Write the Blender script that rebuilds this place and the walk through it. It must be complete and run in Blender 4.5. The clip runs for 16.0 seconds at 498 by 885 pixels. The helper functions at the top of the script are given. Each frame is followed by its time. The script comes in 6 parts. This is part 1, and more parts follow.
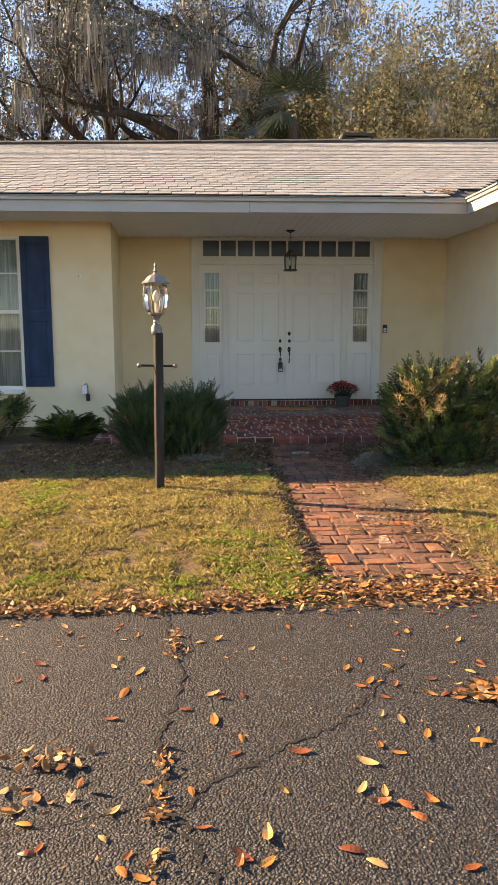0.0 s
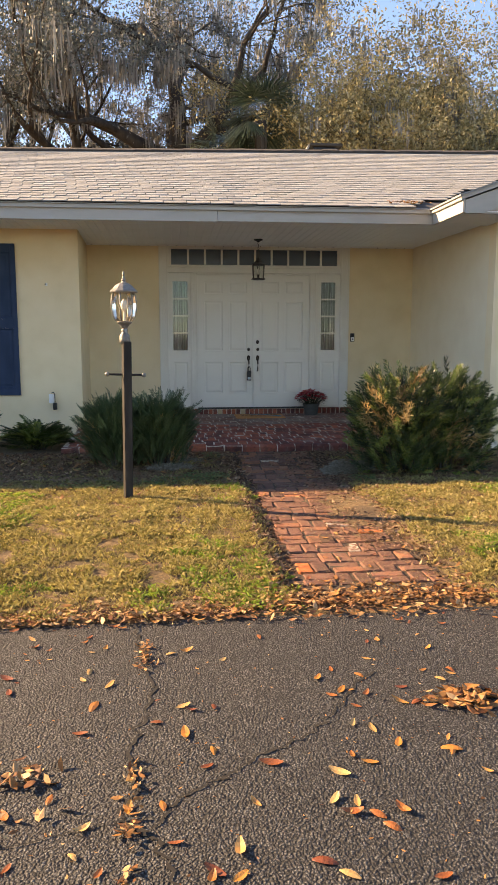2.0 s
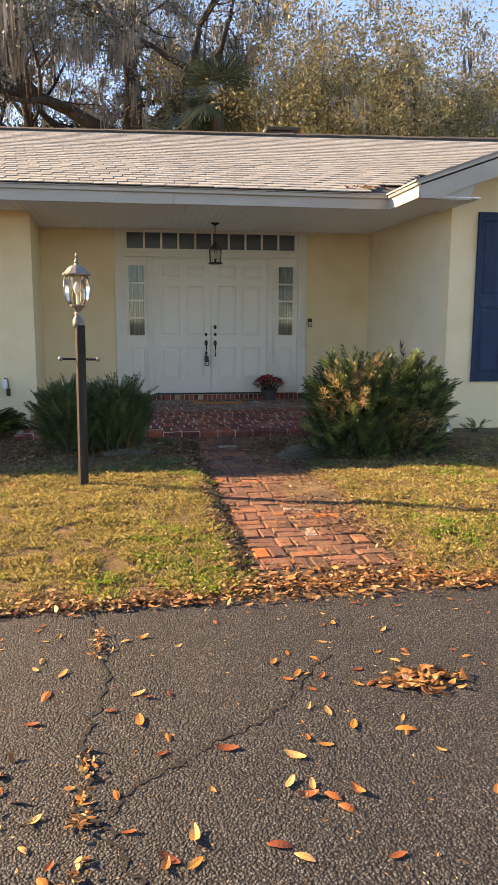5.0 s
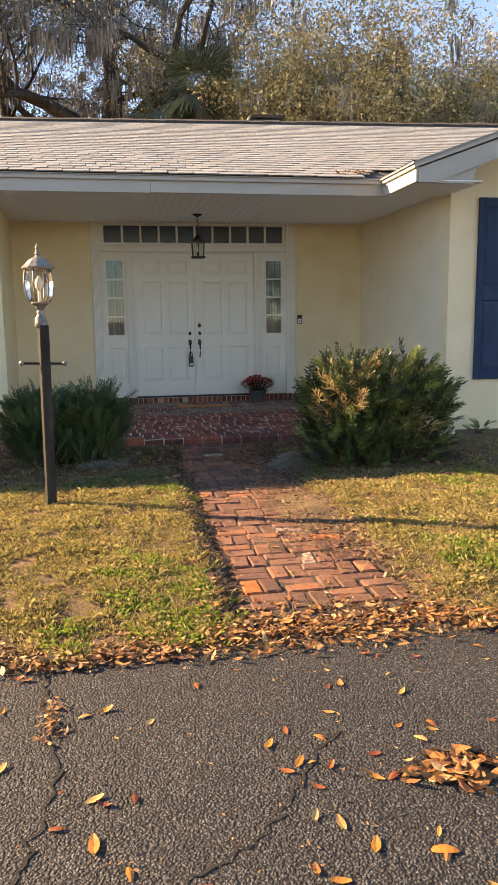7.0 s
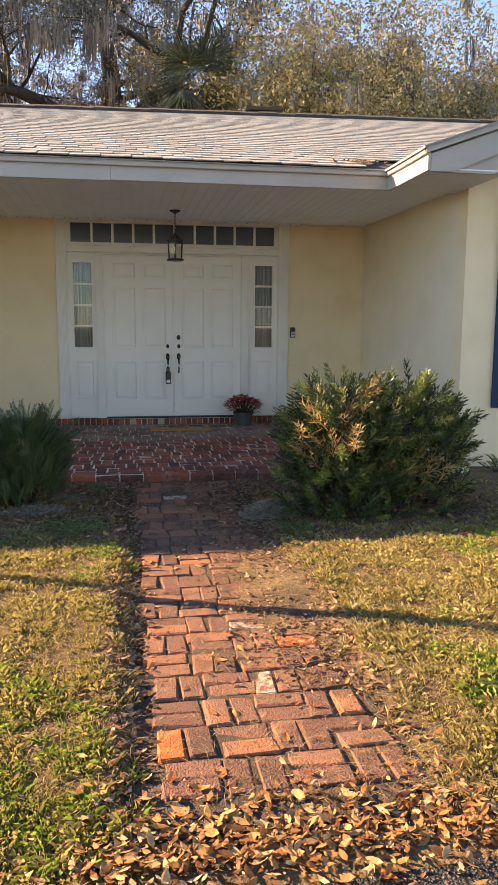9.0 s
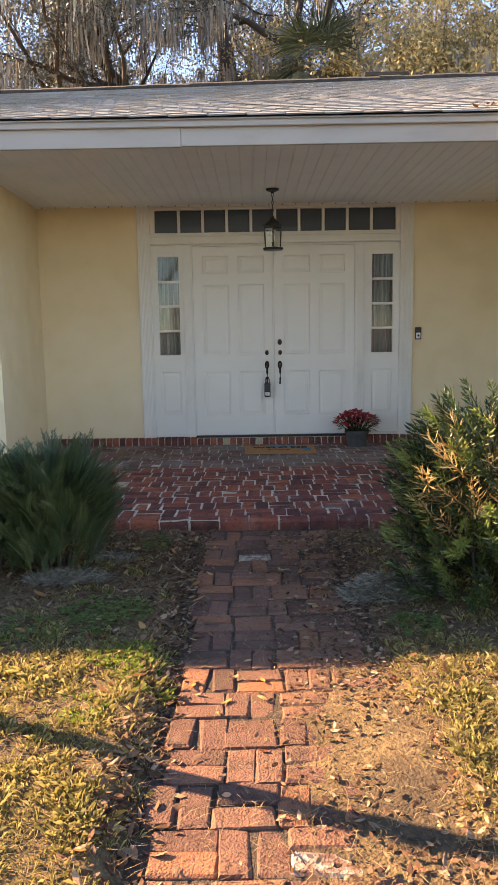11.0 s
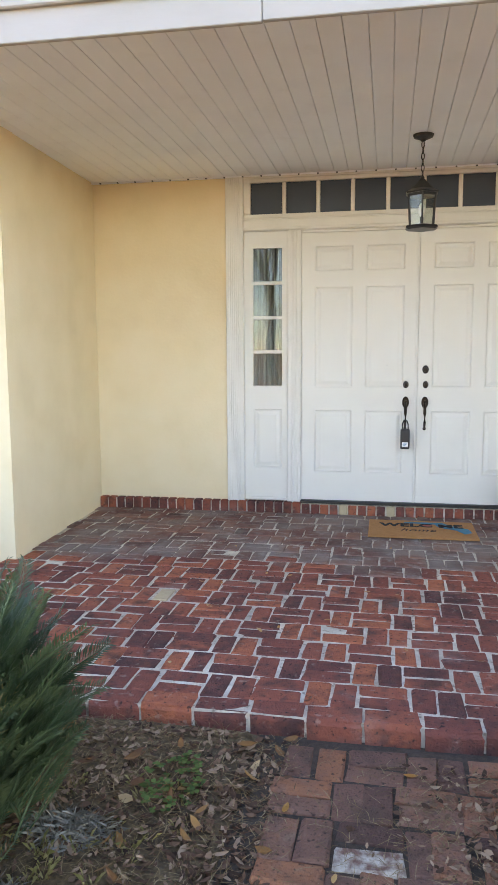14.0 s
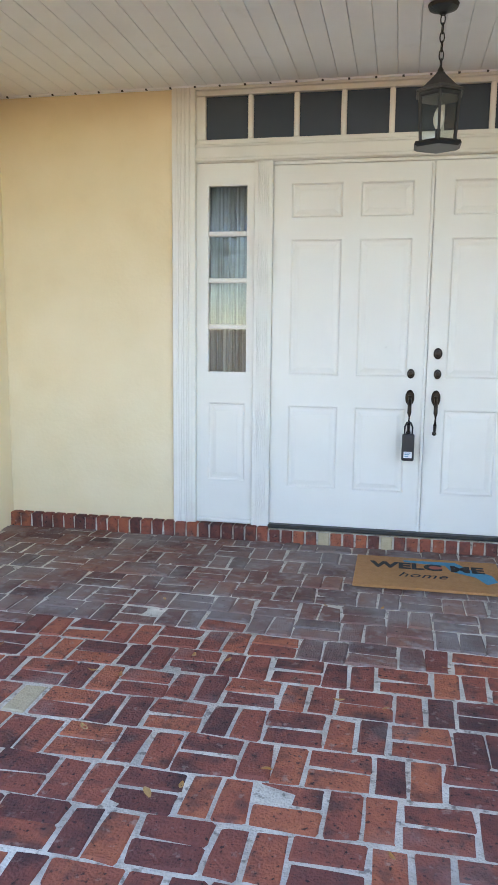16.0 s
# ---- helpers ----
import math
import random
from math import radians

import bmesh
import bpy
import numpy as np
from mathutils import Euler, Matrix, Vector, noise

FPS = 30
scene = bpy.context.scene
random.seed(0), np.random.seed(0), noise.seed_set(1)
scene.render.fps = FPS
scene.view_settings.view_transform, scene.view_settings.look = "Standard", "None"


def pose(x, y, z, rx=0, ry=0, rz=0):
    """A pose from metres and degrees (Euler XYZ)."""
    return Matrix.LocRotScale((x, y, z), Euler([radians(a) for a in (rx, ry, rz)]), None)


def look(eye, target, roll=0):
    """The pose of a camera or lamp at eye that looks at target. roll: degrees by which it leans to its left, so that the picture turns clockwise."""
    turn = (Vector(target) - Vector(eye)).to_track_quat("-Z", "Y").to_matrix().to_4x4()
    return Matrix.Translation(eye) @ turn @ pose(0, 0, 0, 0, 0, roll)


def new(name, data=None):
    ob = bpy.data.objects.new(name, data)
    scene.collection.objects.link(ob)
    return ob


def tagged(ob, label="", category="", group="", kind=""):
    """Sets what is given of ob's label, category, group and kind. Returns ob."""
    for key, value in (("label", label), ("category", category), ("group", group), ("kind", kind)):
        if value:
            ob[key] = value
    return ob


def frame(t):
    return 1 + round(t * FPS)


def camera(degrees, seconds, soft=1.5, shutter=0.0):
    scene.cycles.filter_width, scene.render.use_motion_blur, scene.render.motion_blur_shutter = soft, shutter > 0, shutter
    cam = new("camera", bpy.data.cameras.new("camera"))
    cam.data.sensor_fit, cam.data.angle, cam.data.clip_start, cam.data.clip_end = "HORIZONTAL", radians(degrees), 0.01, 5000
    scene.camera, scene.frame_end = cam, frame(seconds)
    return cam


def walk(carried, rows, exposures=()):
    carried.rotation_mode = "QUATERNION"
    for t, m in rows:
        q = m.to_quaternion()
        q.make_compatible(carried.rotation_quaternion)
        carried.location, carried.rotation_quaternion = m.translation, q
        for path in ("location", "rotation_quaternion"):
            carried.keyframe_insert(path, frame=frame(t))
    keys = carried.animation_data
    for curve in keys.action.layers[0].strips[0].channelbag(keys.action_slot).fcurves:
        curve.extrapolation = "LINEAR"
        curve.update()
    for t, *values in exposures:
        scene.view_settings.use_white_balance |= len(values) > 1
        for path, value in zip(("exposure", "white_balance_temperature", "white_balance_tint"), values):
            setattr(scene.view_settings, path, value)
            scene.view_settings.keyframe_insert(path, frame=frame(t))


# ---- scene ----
cam = camera(37.2, 16.0, soft=0.85)
PATH = [
    (0, (0.047, 0.082, 1.498), (0.165, 2.055, 1.19), -0.1),
    (0.5, (0.047, 0.072, 1.505), (0.175, 2.046, 1.207), -0.2),
    (1, (0.059, 0.081, 1.506), (0.203, 2.054, 1.214), -0.3),
    (1.5, (0.053, 0.085, 1.505), (0.225, 2.056, 1.215), -0.1),
    (2, (0.041, 0.089, 1.505), (0.244, 2.058, 1.218), -0.0),
    (2.5, (0.056, 0.09, 1.504), (0.292, 2.056, 1.22), 0.1),
    (3, (0.056, 0.102, 1.504), (0.331, 2.063, 1.221), 0.1),
    (3.5, (0.061, 0.107, 1.506), (0.369, 2.062, 1.217), 0.2),
    (3.7, (0.057, 0.106, 1.507), (0.38, 2.058, 1.218), 0.2),
    (5.8, (0.071, 0.171, 1.465), (0.348, 2.122, 1.124), -0.4),
    (6, (0.068, 0.234, 1.46), (0.325, 2.188, 1.119), -0.9),
    (6.5, (0.093, 0.486, 1.478), (0.375, 2.438, 1.149), -1.2),
    (7, (0.195, 0.793, 1.479), (0.533, 2.737, 1.15), -0.7),
    (7.5, (0.33, 1.096, 1.486), (0.706, 3.031, 1.15), -0.4),
    (8, (0.419, 1.445, 1.492), (0.807, 3.377, 1.15), -0.5),
    (8.5, (0.563, 1.775, 1.494), (0.929, 3.713, 1.165), -0.3),
    (9, (0.733, 2.127, 1.52), (1.057, 4.077, 1.215), 0.3),
    (9.5, (0.824, 2.501, 1.533), (1.008, 4.484, 1.35), 0.3),
    (9.7, (0.856, 2.678, 1.535), (1.001, 4.66, 1.311), 0.6),
    (11.8, (1.212, 4.287, 1.526), (1.144, 6.263, 1.222), -1.2),
    (12, (1.202, 4.425, 1.519), (1.13, 6.404, 1.244), -0.6),
    (12.5, (1.135, 4.904, 1.538), (1.045, 6.888, 1.305), 0.6),
    (13, (1.191, 5.341, 1.543), (0.984, 7.317, 1.313), 0.7),
    (13.5, (1.146, 5.834, 1.522), (0.836, 7.796, 1.289), 0.3),
    (14, (1.155, 6.33, 1.549), (0.79, 8.281, 1.302), -0.3),
    (14.5, (1.176, 6.75, 1.548), (0.827, 8.702, 1.284), -0.3),
    (15, (1.175, 7.163, 1.56), (0.978, 9.134, 1.283), 0.1),
    (15.5, (1.215, 7.543, 1.52), (1.014, 9.51, 1.219), 0.4),
    (16, (1.225, 7.888, 1.521), (0.838, 9.826, 1.219), 0.6),
]
EXPOSURES = [(0.0, 2.10, 8900, 19), (7.5, 2.20, 8900, 19), (8.0, 2.32, 8950, 20), (8.5, 2.27, 9000, 20), (9.5, 2.28, 8600, 20), (12.0, 3.02, 9300, 23), (12.5, 3.36, 9400, 23), (13.0, 3.62, 9400, 24), (13.5, 3.50, 9400, 24), (14.0, 3.76, 9300, 23), (14.5, 3.78, 9200, 22), (15.05, 3.88, 9300, 22), (15.45, 3.94, 8500, 20), (16.0, 3.84, 8000, 19)]
walk(cam, [(t, look(eye, target, roll)) for t, eye, target, roll in PATH], EXPOSURES)

# ---- light ----
SUN_TO = Vector((-0.850, 0.342, 0.394)).normalized()
world = bpy.data.worlds.new("sky")
scene.world = world
world.use_nodes = True
wn = world.node_tree.nodes
sky = wn.new("ShaderNodeTexSky")
sky.sky_type, sky.sun_disc = "NISHITA", False
sky.sun_elevation, sky.sun_rotation = math.asin(SUN_TO.z), math.atan2(SUN_TO.x, SUN_TO.y)
sky.altitude, sky.air_density, sky.dust_density, sky.ozone_density = 1400, 0.95, 0.0, 4.0
wn["Background"].inputs["Strength"].default_value = 0.105
world.node_tree.links.new(sky.outputs["Color"], wn["Background"].inputs["Color"])
sun_data = bpy.data.lights.new("sun", "SUN")
sun_data.energy, sun_data.angle, sun_data.color = 5.0, radians(0.5), (1.0, 0.80, 0.56)
sun = new("sun", sun_data)
sun.matrix_world = look((-20, 18, 20), Vector((-20, 18, 20)) - SUN_TO)


# ---- materials ----
def mat(name, stops, scale=8.0, rough=0.6, bump=0.0, bscale=60.0, metal=0.0, vary="", amount=0.3, spots=None, spec=0.5, stretch=(1, 1, 1), two=0.35, through_light=0.0):
    """stops: colours that a fine noise runs through; vary: 'object' or 'island' picks a tone per piece."""
    m = bpy.data.materials.new(name)
    m.use_nodes = True
    nt = m.node_tree
    n, l = nt.nodes, nt.links.new
    b = n["Principled BSDF"]
    b.inputs["Roughness"].default_value, b.inputs["Metallic"].default_value = rough, metal
    b.inputs["Specular IOR Level"].default_value = spec
    geo = n.new("ShaderNodeNewGeometry")
    mp = n.new("ShaderNodeMapping")
    mp.inputs["Scale"].default_value = stretch
    l(geo.outputs["Position"], mp.inputs["Vector"])

    def noise_at(s, detail=5.0):
        t = n.new("ShaderNodeTexNoise")
        t.inputs["Scale"].default_value, t.inputs["Detail"].default_value = s, detail
        l(mp.outputs["Vector"], t.inputs["Vector"])
        return t.outputs["Fac"]

    ramp = n.new("ShaderNodeValToRGB")
    e = ramp.color_ramp.elements
    while len(e) < len(stops):
        e.new(0.5)
    for k, c in enumerate(stops):
        e[k].position = 0.5 if len(stops) == 1 else 0.28 + 0.44 * k / (len(stops) - 1)
        e[k].color = (*c, 1)
    fine, broad = noise_at(scale), noise_at(scale * 0.13, 3.0)
    mix = n.new("ShaderNodeMix")
    mix.inputs["Factor"].default_value = two
    l(fine, mix.inputs["A"])
    l(broad, mix.inputs["B"])
    value = mix.outputs["Result"]
    if vary:
        src = n.new("ShaderNodeObjectInfo") if vary == "object" else geo
        rnd = src.outputs["Random" if vary == "object" else "Random Per Island"]
        mx = n.new("ShaderNodeMix")
        mx.inputs["Factor"].default_value = amount
        l(value, mx.inputs["A"])
        sp = n.new("ShaderNodeMapRange")
        sp.inputs["To Min"].default_value, sp.inputs["To Max"].default_value = 0.2, 0.8
        l(rnd, sp.inputs["Value"])
        l(sp.outputs["Result"], mx.inputs["B"])
        value = mx.outputs["Result"]
    l(value, ramp.inputs["Fac"])
    colour = ramp.outputs["Color"]
    for s_scale, low, high, c, strength in spots or ():
        mr = n.new("ShaderNodeMapRange")
        mr.inputs["From Min"].default_value, mr.inputs["From Max"].default_value = low, high
        mr.inputs["To Max"].default_value = strength
        l(noise_at(s_scale, 6.0), mr.inputs["Value"])
        mc = n.new("ShaderNodeMix")
        mc.data_type = "RGBA"
        l(mr.outputs["Result"], mc.inputs["Factor"])
        l(colour, mc.inputs["A"])
        mc.inputs["B"].default_value = (*c, 1)
        colour = mc.outputs["Result"]
    l(colour, b.inputs["Base Color"])
    if bump:
        bp = n.new("ShaderNodeBump")
        bp.inputs["Strength"].default_value, bp.inputs["Distance"].default_value = bump, 0.01
        l(noise_at(bscale, 4.0), bp.inputs["Height"])
        l(bp.outputs["Normal"], b.inputs["Normal"])
    if through_light:
        tr = n.new("ShaderNodeBsdfTranslucent")
        l(colour, tr.inputs["Color"])
        ms = n.new("ShaderNodeMixShader")
        ms.inputs["Fac"].default_value = through_light
        l(b.outputs["BSDF"], ms.inputs[1])
        l(tr.outputs["BSDF"], ms.inputs[2])
        l(ms.outputs["Shader"], n["Material Output"].inputs["Surface"])
    return m


def glass(name, tint=(1, 1, 1), rough=0.0, clear=0.85):
    m = bpy.data.materials.new(name)
    m.use_nodes = True
    n, l = m.node_tree.nodes, m.node_tree.links.new
    n.remove(n["Principled BSDF"])
    t, g, x, fr = (n.new("ShaderNode" + k) for k in ("BsdfTransparent", "BsdfGlossy", "MixShader", "Fresnel"))
    t.inputs["Color"].default_value = (*[c * clear for c in tint], 1)
    g.inputs["Roughness"].default_value = rough
    fr.inputs["IOR"].default_value = 1.45
    l(fr.outputs["Fac"], x.inputs["Fac"])
    l(t.outputs["BSDF"], x.inputs[1])
    l(g.outputs["BSDF"], x.inputs[2])
    l(x.outputs["Shader"], n["Material Output"].inputs["Surface"])
    return m


M_STUCCO = mat("cream stucco", [(0.715, 0.575, 0.352), (0.778, 0.638, 0.412), (0.81, 0.678, 0.462)], 3, 0.85, 0.16, 45, spots=[(1.2, 0.6, 0.8, (0.62, 0.525, 0.35), 0.3)])
# paler copy of the cream stucco, with skylight on the wall painted in
M_STUCCO_SKYLIT = mat("stucco paled as by skylight", [(0.70, 0.60, 0.43), (0.75, 0.65, 0.48), (0.78, 0.69, 0.52)], 3, 0.85, 0.16, 45, spots=[(1.2, 0.6, 0.8, (0.60, 0.52, 0.38), 0.3)])
M_TRIM = mat("white trim paint", [(0.65, 0.62, 0.55), (0.72, 0.70, 0.63), (0.74, 0.72, 0.66)], 4, 0.5, 0.1, 90, spots=[(14, 0.66, 0.8, (0.55, 0.50, 0.42), 0.35)])
M_DOOR = mat("white door paint", [(0.68, 0.66, 0.595), (0.72, 0.70, 0.63), (0.74, 0.72, 0.655)], 3, 0.42, 0.06, 120, spots=[(30, 0.72, 0.8, (0.46, 0.42, 0.36), 0.25)])
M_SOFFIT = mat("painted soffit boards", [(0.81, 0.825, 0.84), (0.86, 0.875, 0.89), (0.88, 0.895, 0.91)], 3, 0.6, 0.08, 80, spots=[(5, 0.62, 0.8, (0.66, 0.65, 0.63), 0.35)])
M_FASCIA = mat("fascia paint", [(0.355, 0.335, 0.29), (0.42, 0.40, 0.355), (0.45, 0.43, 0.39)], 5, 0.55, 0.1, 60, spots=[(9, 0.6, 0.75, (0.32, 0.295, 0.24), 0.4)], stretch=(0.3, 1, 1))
M_SHINGLE = mat("weathered asphalt shingle", [(0.172, 0.178, 0.170), (0.285, 0.290, 0.275), (0.37, 0.372, 0.352)], 30, 0.95, 0.5, 260, vary="object", amount=0.3, spots=[(1.3, 0.58, 0.75, (0.25, 0.235, 0.20), 0.45), (90, 0.6, 0.7, (0.15, 0.14, 0.13), 0.5)])
M_SHINGLE_FAR = mat("weathered shingle field", [(0.172, 0.178, 0.170), (0.285, 0.290, 0.275), (0.37, 0.372, 0.352)], 30, 0.95, 0.5, 260, vary="island", amount=0.3, spots=[(1.3, 0.58, 0.75, (0.25, 0.235, 0.20), 0.45), (90, 0.6, 0.7, (0.15, 0.14, 0.13), 0.5)])
M_RIDGE = mat("dark ridge cap", [(0.03, 0.025, 0.02), (0.07, 0.06, 0.05)], 20, 0.9, 0.4, 120)
M_ROOFDECK = mat("roof underlay", [(0.06, 0.055, 0.05), (0.09, 0.08, 0.07)], 9, 0.95)
BRICK_RED = [(0.095, 0.042, 0.038), (0.21, 0.066, 0.050), (0.31, 0.090, 0.057), (0.46, 0.138, 0.068)]
M_BRICK = mat("porch brick", BRICK_RED, 22, 0.92, 1.0, 110, spec=0.2, vary="object", amount=0.62, spots=[(7, 0.54, 0.70, (0.060, 0.036, 0.034), 0.8), (15, 0.54, 0.68, (0.10, 0.052, 0.045), 0.6), (60, 0.60, 0.70, (0.022, 0.018, 0.017), 0.85), (3.1, 0.58, 0.72, (0.30, 0.25, 0.22), 0.35), (26, 0.62, 0.72, (0.42, 0.31, 0.25), 0.4)])
M_BRICK_ISLE = mat("porch brick field", BRICK_RED, 22, 0.92, 1.0, 110, spec=0.2, vary="island", amount=0.62, spots=[(7, 0.54, 0.70, (0.060, 0.036, 0.034), 0.8), (15, 0.54, 0.68, (0.10, 0.052, 0.045), 0.6), (60, 0.60, 0.70, (0.022, 0.018, 0.017), 0.85), (3.1, 0.58, 0.72, (0.30, 0.25, 0.22), 0.35), (26, 0.62, 0.72, (0.42, 0.31, 0.25), 0.4)])
M_BRICK_WORN = mat("grey worn porch brick", [(0.095, 0.055, 0.048), (0.16, 0.080, 0.064), (0.22, 0.105, 0.080), (0.30, 0.15, 0.105)], 22, 0.9, 0.9, 130, spec=0.2, vary="island", amount=0.5, spots=[(3.1, 0.40, 0.62, (0.27, 0.235, 0.21), 0.7), (18, 0.54, 0.68, (0.33, 0.29, 0.26), 0.5), (55, 0.64, 0.72, (0.03, 0.026, 0.024), 0.7)])
M_PATHBRICK = mat("worn path brick", [(0.095, 0.050, 0.040), (0.165, 0.084, 0.062), (0.23, 0.115, 0.079), (0.34, 0.132, 0.066)], 25, 0.92, 0.9, 120, spec=0.2, vary="object", amount=0.62, spots=[(6, 0.52, 0.68, (0.095, 0.063, 0.046), 0.7), (70, 0.58, 0.70, (0.045, 0.03, 0.023), 0.75), (14, 0.60, 0.74, (0.25, 0.18, 0.12), 0.35)])
M_PALEBRICK = mat("pale buff brick", [(0.42, 0.33, 0.20), (0.52, 0.42, 0.27)], 22, 0.75, 0.6, 120, spots=[(20, 0.6, 0.7, (0.3, 0.2, 0.14), 0.5)])
M_MORTAR = mat("lime mortar", [(0.34, 0.295, 0.23), (0.57, 0.51, 0.415), (0.80, 0.73, 0.60)], 14, 0.95, 0.9, 120, spots=[(1.3, 0.54, 0.66, (0.30, 0.26, 0.21), 0.5), (35, 0.58, 0.68, (0.12, 0.09, 0.07), 0.7)])
# near-black: dirt plus the shadow inside an open crack, painted as colour
M_CRACK_SHADE = mat("painted crack shadow and dirt", [(0.004, 0.004, 0.004), (0.016, 0.013, 0.011)], 60, 1.0)
M_CLOVER = mat("broad weed leaves", [(0.03, 0.07, 0.012), (0.07, 0.13, 0.025), (0.14, 0.21, 0.05)], 8, 0.5, vary="island", amount=0.6, through_light=0.25)
M_ORANGEBRICK = mat("bright orange brick", [(0.26, 0.075, 0.03), (0.40, 0.125, 0.045), (0.50, 0.18, 0.07)], 25, 0.9, 0.9, 120, spec=0.2, spots=[(40, 0.58, 0.7, (0.09, 0.045, 0.03), 0.6)])
M_CHALKBRICK = mat("chalk-stained brick", [(0.12, 0.065, 0.05), (0.22, 0.12, 0.09), (0.42, 0.36, 0.29), (0.55, 0.50, 0.43)], 30, 0.92, 0.9, 120, spec=0.2, two=0.2)
M_SAND = mat("joint soil", [(0.035, 0.025, 0.018), (0.09, 0.06, 0.04)], 40, 1.0, 0.8, 150)


def asphalt():
    """Worn asphalt: rounded aggregate of mixed greys standing in dark binder, pit shadows painted in."""
    m = mat("old asphalt", [(0.022, 0.0222, 0.0225), (0.045, 0.0447, 0.044), (0.084, 0.082, 0.079)], 45, 0.75, 0, two=0.3, spots=[(0.9, 0.55, 0.7, (0.12, 0.11, 0.10), 0.3)])
    n, l = m.node_tree.nodes, m.node_tree.links.new
    b = n["Principled BSDF"]
    geo = n.new("ShaderNodeNewGeometry")
    vo = n.new("ShaderNodeTexVoronoi")
    vo.inputs["Scale"].default_value = 108
    warp = n.new("ShaderNodeTexNoise")
    warp.inputs["Scale"].default_value, warp.inputs["Detail"].default_value = 90, 3.0
    add = n.new("ShaderNodeVectorMath")
    add.operation = "MULTIPLY_ADD"
    l(geo.outputs["Position"], warp.inputs["Vector"])
    l(warp.outputs["Color"], add.inputs[0])
    add.inputs[1].default_value = (0.012, 0.012, 0.012)
    l(geo.outputs["Position"], add.inputs[2])
    l(add.outputs["Vector"], vo.inputs["Vector"])
    old = b.inputs["Base Color"].links[0].from_socket
    tone = n.new("ShaderNodeMapRange")
    tone.inputs["To Min"].default_value, tone.inputs["To Max"].default_value = 0.10, 2.3
    sep = n.new("ShaderNodeSeparateColor")
    l(vo.outputs["Color"], sep.inputs["Color"])
    l(sep.outputs["Red"], tone.inputs["Value"])
    # darkens the colour between stones, painting the shadow in the pits
    pit_shade = n.new("ShaderNodeMapRange")
    pit_shade.inputs["From Min"].default_value, pit_shade.inputs["From Max"].default_value = 0.30, 0.58
    pit_shade.inputs["To Min"].default_value, pit_shade.inputs["To Max"].default_value = 1.0, 0.06
    l(vo.outputs["Distance"], pit_shade.inputs["Value"])
    mul = n.new("ShaderNodeMath")
    mul.operation = "MULTIPLY"
    l(tone.outputs["Result"], mul.inputs[0])
    l(pit_shade.outputs["Result"], mul.inputs[1])
    mx = n.new("ShaderNodeVectorMath")
    mx.operation = "SCALE"
    l(old, mx.inputs[0])
    l(mul.outputs["Value"], mx.inputs["Scale"])
    l(mx.outputs["Vector"], b.inputs["Base Color"])
    bp = n.new("ShaderNodeBump")
    bp.inputs["Strength"].default_value, bp.inputs["Distance"].default_value = 1.0, 0.011
    bp.invert = True
    l(vo.outputs["Distance"], bp.inputs["Height"])
    l(bp.outputs["Normal"], b.inputs["Normal"])
    return m


M_ASPHALT = asphalt()
M_SOIL = mat("lawn soil and thatch", [(0.045, 0.028, 0.015), (0.13, 0.082, 0.038), (0.25, 0.165, 0.075)], 45, 1.0, 0.9, 90, spots=[(2.2, 0.5, 0.62, (0.05, 0.033, 0.02), 0.6), (1.4, 0.58, 0.70, (0.09, 0.10, 0.03), 0.4)])
M_GRASS = mat("winter lawn grass", [(0.085, 0.076, 0.022), (0.21, 0.185, 0.056), (0.35, 0.285, 0.105), (0.47, 0.39, 0.185)], 3.2, 0.7, vary="island", amount=0.5, two=0.45, through_light=0.38)
M_GREENGRASS = mat("green weed blades", [(0.075, 0.125, 0.018), (0.155, 0.235, 0.032), (0.27, 0.35, 0.055)], 3, 0.6, vary="island", amount=0.6, through_light=0.38)
M_LEAF = mat("fallen leaves", [(0.10, 0.040, 0.017), (0.22, 0.095, 0.030), (0.34, 0.165, 0.055), (0.45, 0.30, 0.155)], 30, 0.6, 0.2, 120, spec=0.3, vary="island", amount=0.75, through_light=0.08)
M_LEAF_ONE = mat("fallen leaf", [(0.17, 0.045, 0.018), (0.30, 0.10, 0.025), (0.44, 0.185, 0.035), (0.50, 0.32, 0.13)], 30, 0.45, 0.3, 160, vary="object", amount=0.8, spots=[(60, 0.6, 0.72, (0.12, 0.05, 0.02), 0.5)], through_light=0.1)
M_LITTER = mat("dull leaf litter", [(0.050, 0.027, 0.018), (0.115, 0.060, 0.037), (0.20, 0.110, 0.067), (0.36, 0.24, 0.155)], 20, 0.95, 0.2, 90, spec=0.15, vary="island", amount=0.75)
M_BARK = mat("oak bark", [(0.020, 0.017, 0.015), (0.050, 0.043, 0.037), (0.095, 0.083, 0.072)], 5, 0.95, 0.9, 14, stretch=(1, 1, 0.3))
M_OAKLEAF = mat("live oak leaves", [(0.034, 0.046, 0.044), (0.075, 0.090, 0.080), (0.16, 0.172, 0.142)], 0.9, 0.6, vary="island", amount=0.6, through_light=0.12)
M_GOLDLEAF = mat("autumn leaves", [(0.13, 0.11, 0.05), (0.29, 0.235, 0.10), (0.43, 0.345, 0.155), (0.56, 0.46, 0.25)], 0.7, 0.55, vary="island", amount=0.6, through_light=0.35)
M_GREYLEAF = mat("dry grey twigs and leaves", [(0.095, 0.10, 0.09), (0.20, 0.20, 0.175), (0.34, 0.325, 0.275)], 0.7, 0.7, vary="island", amount=0.6, through_light=0.2)
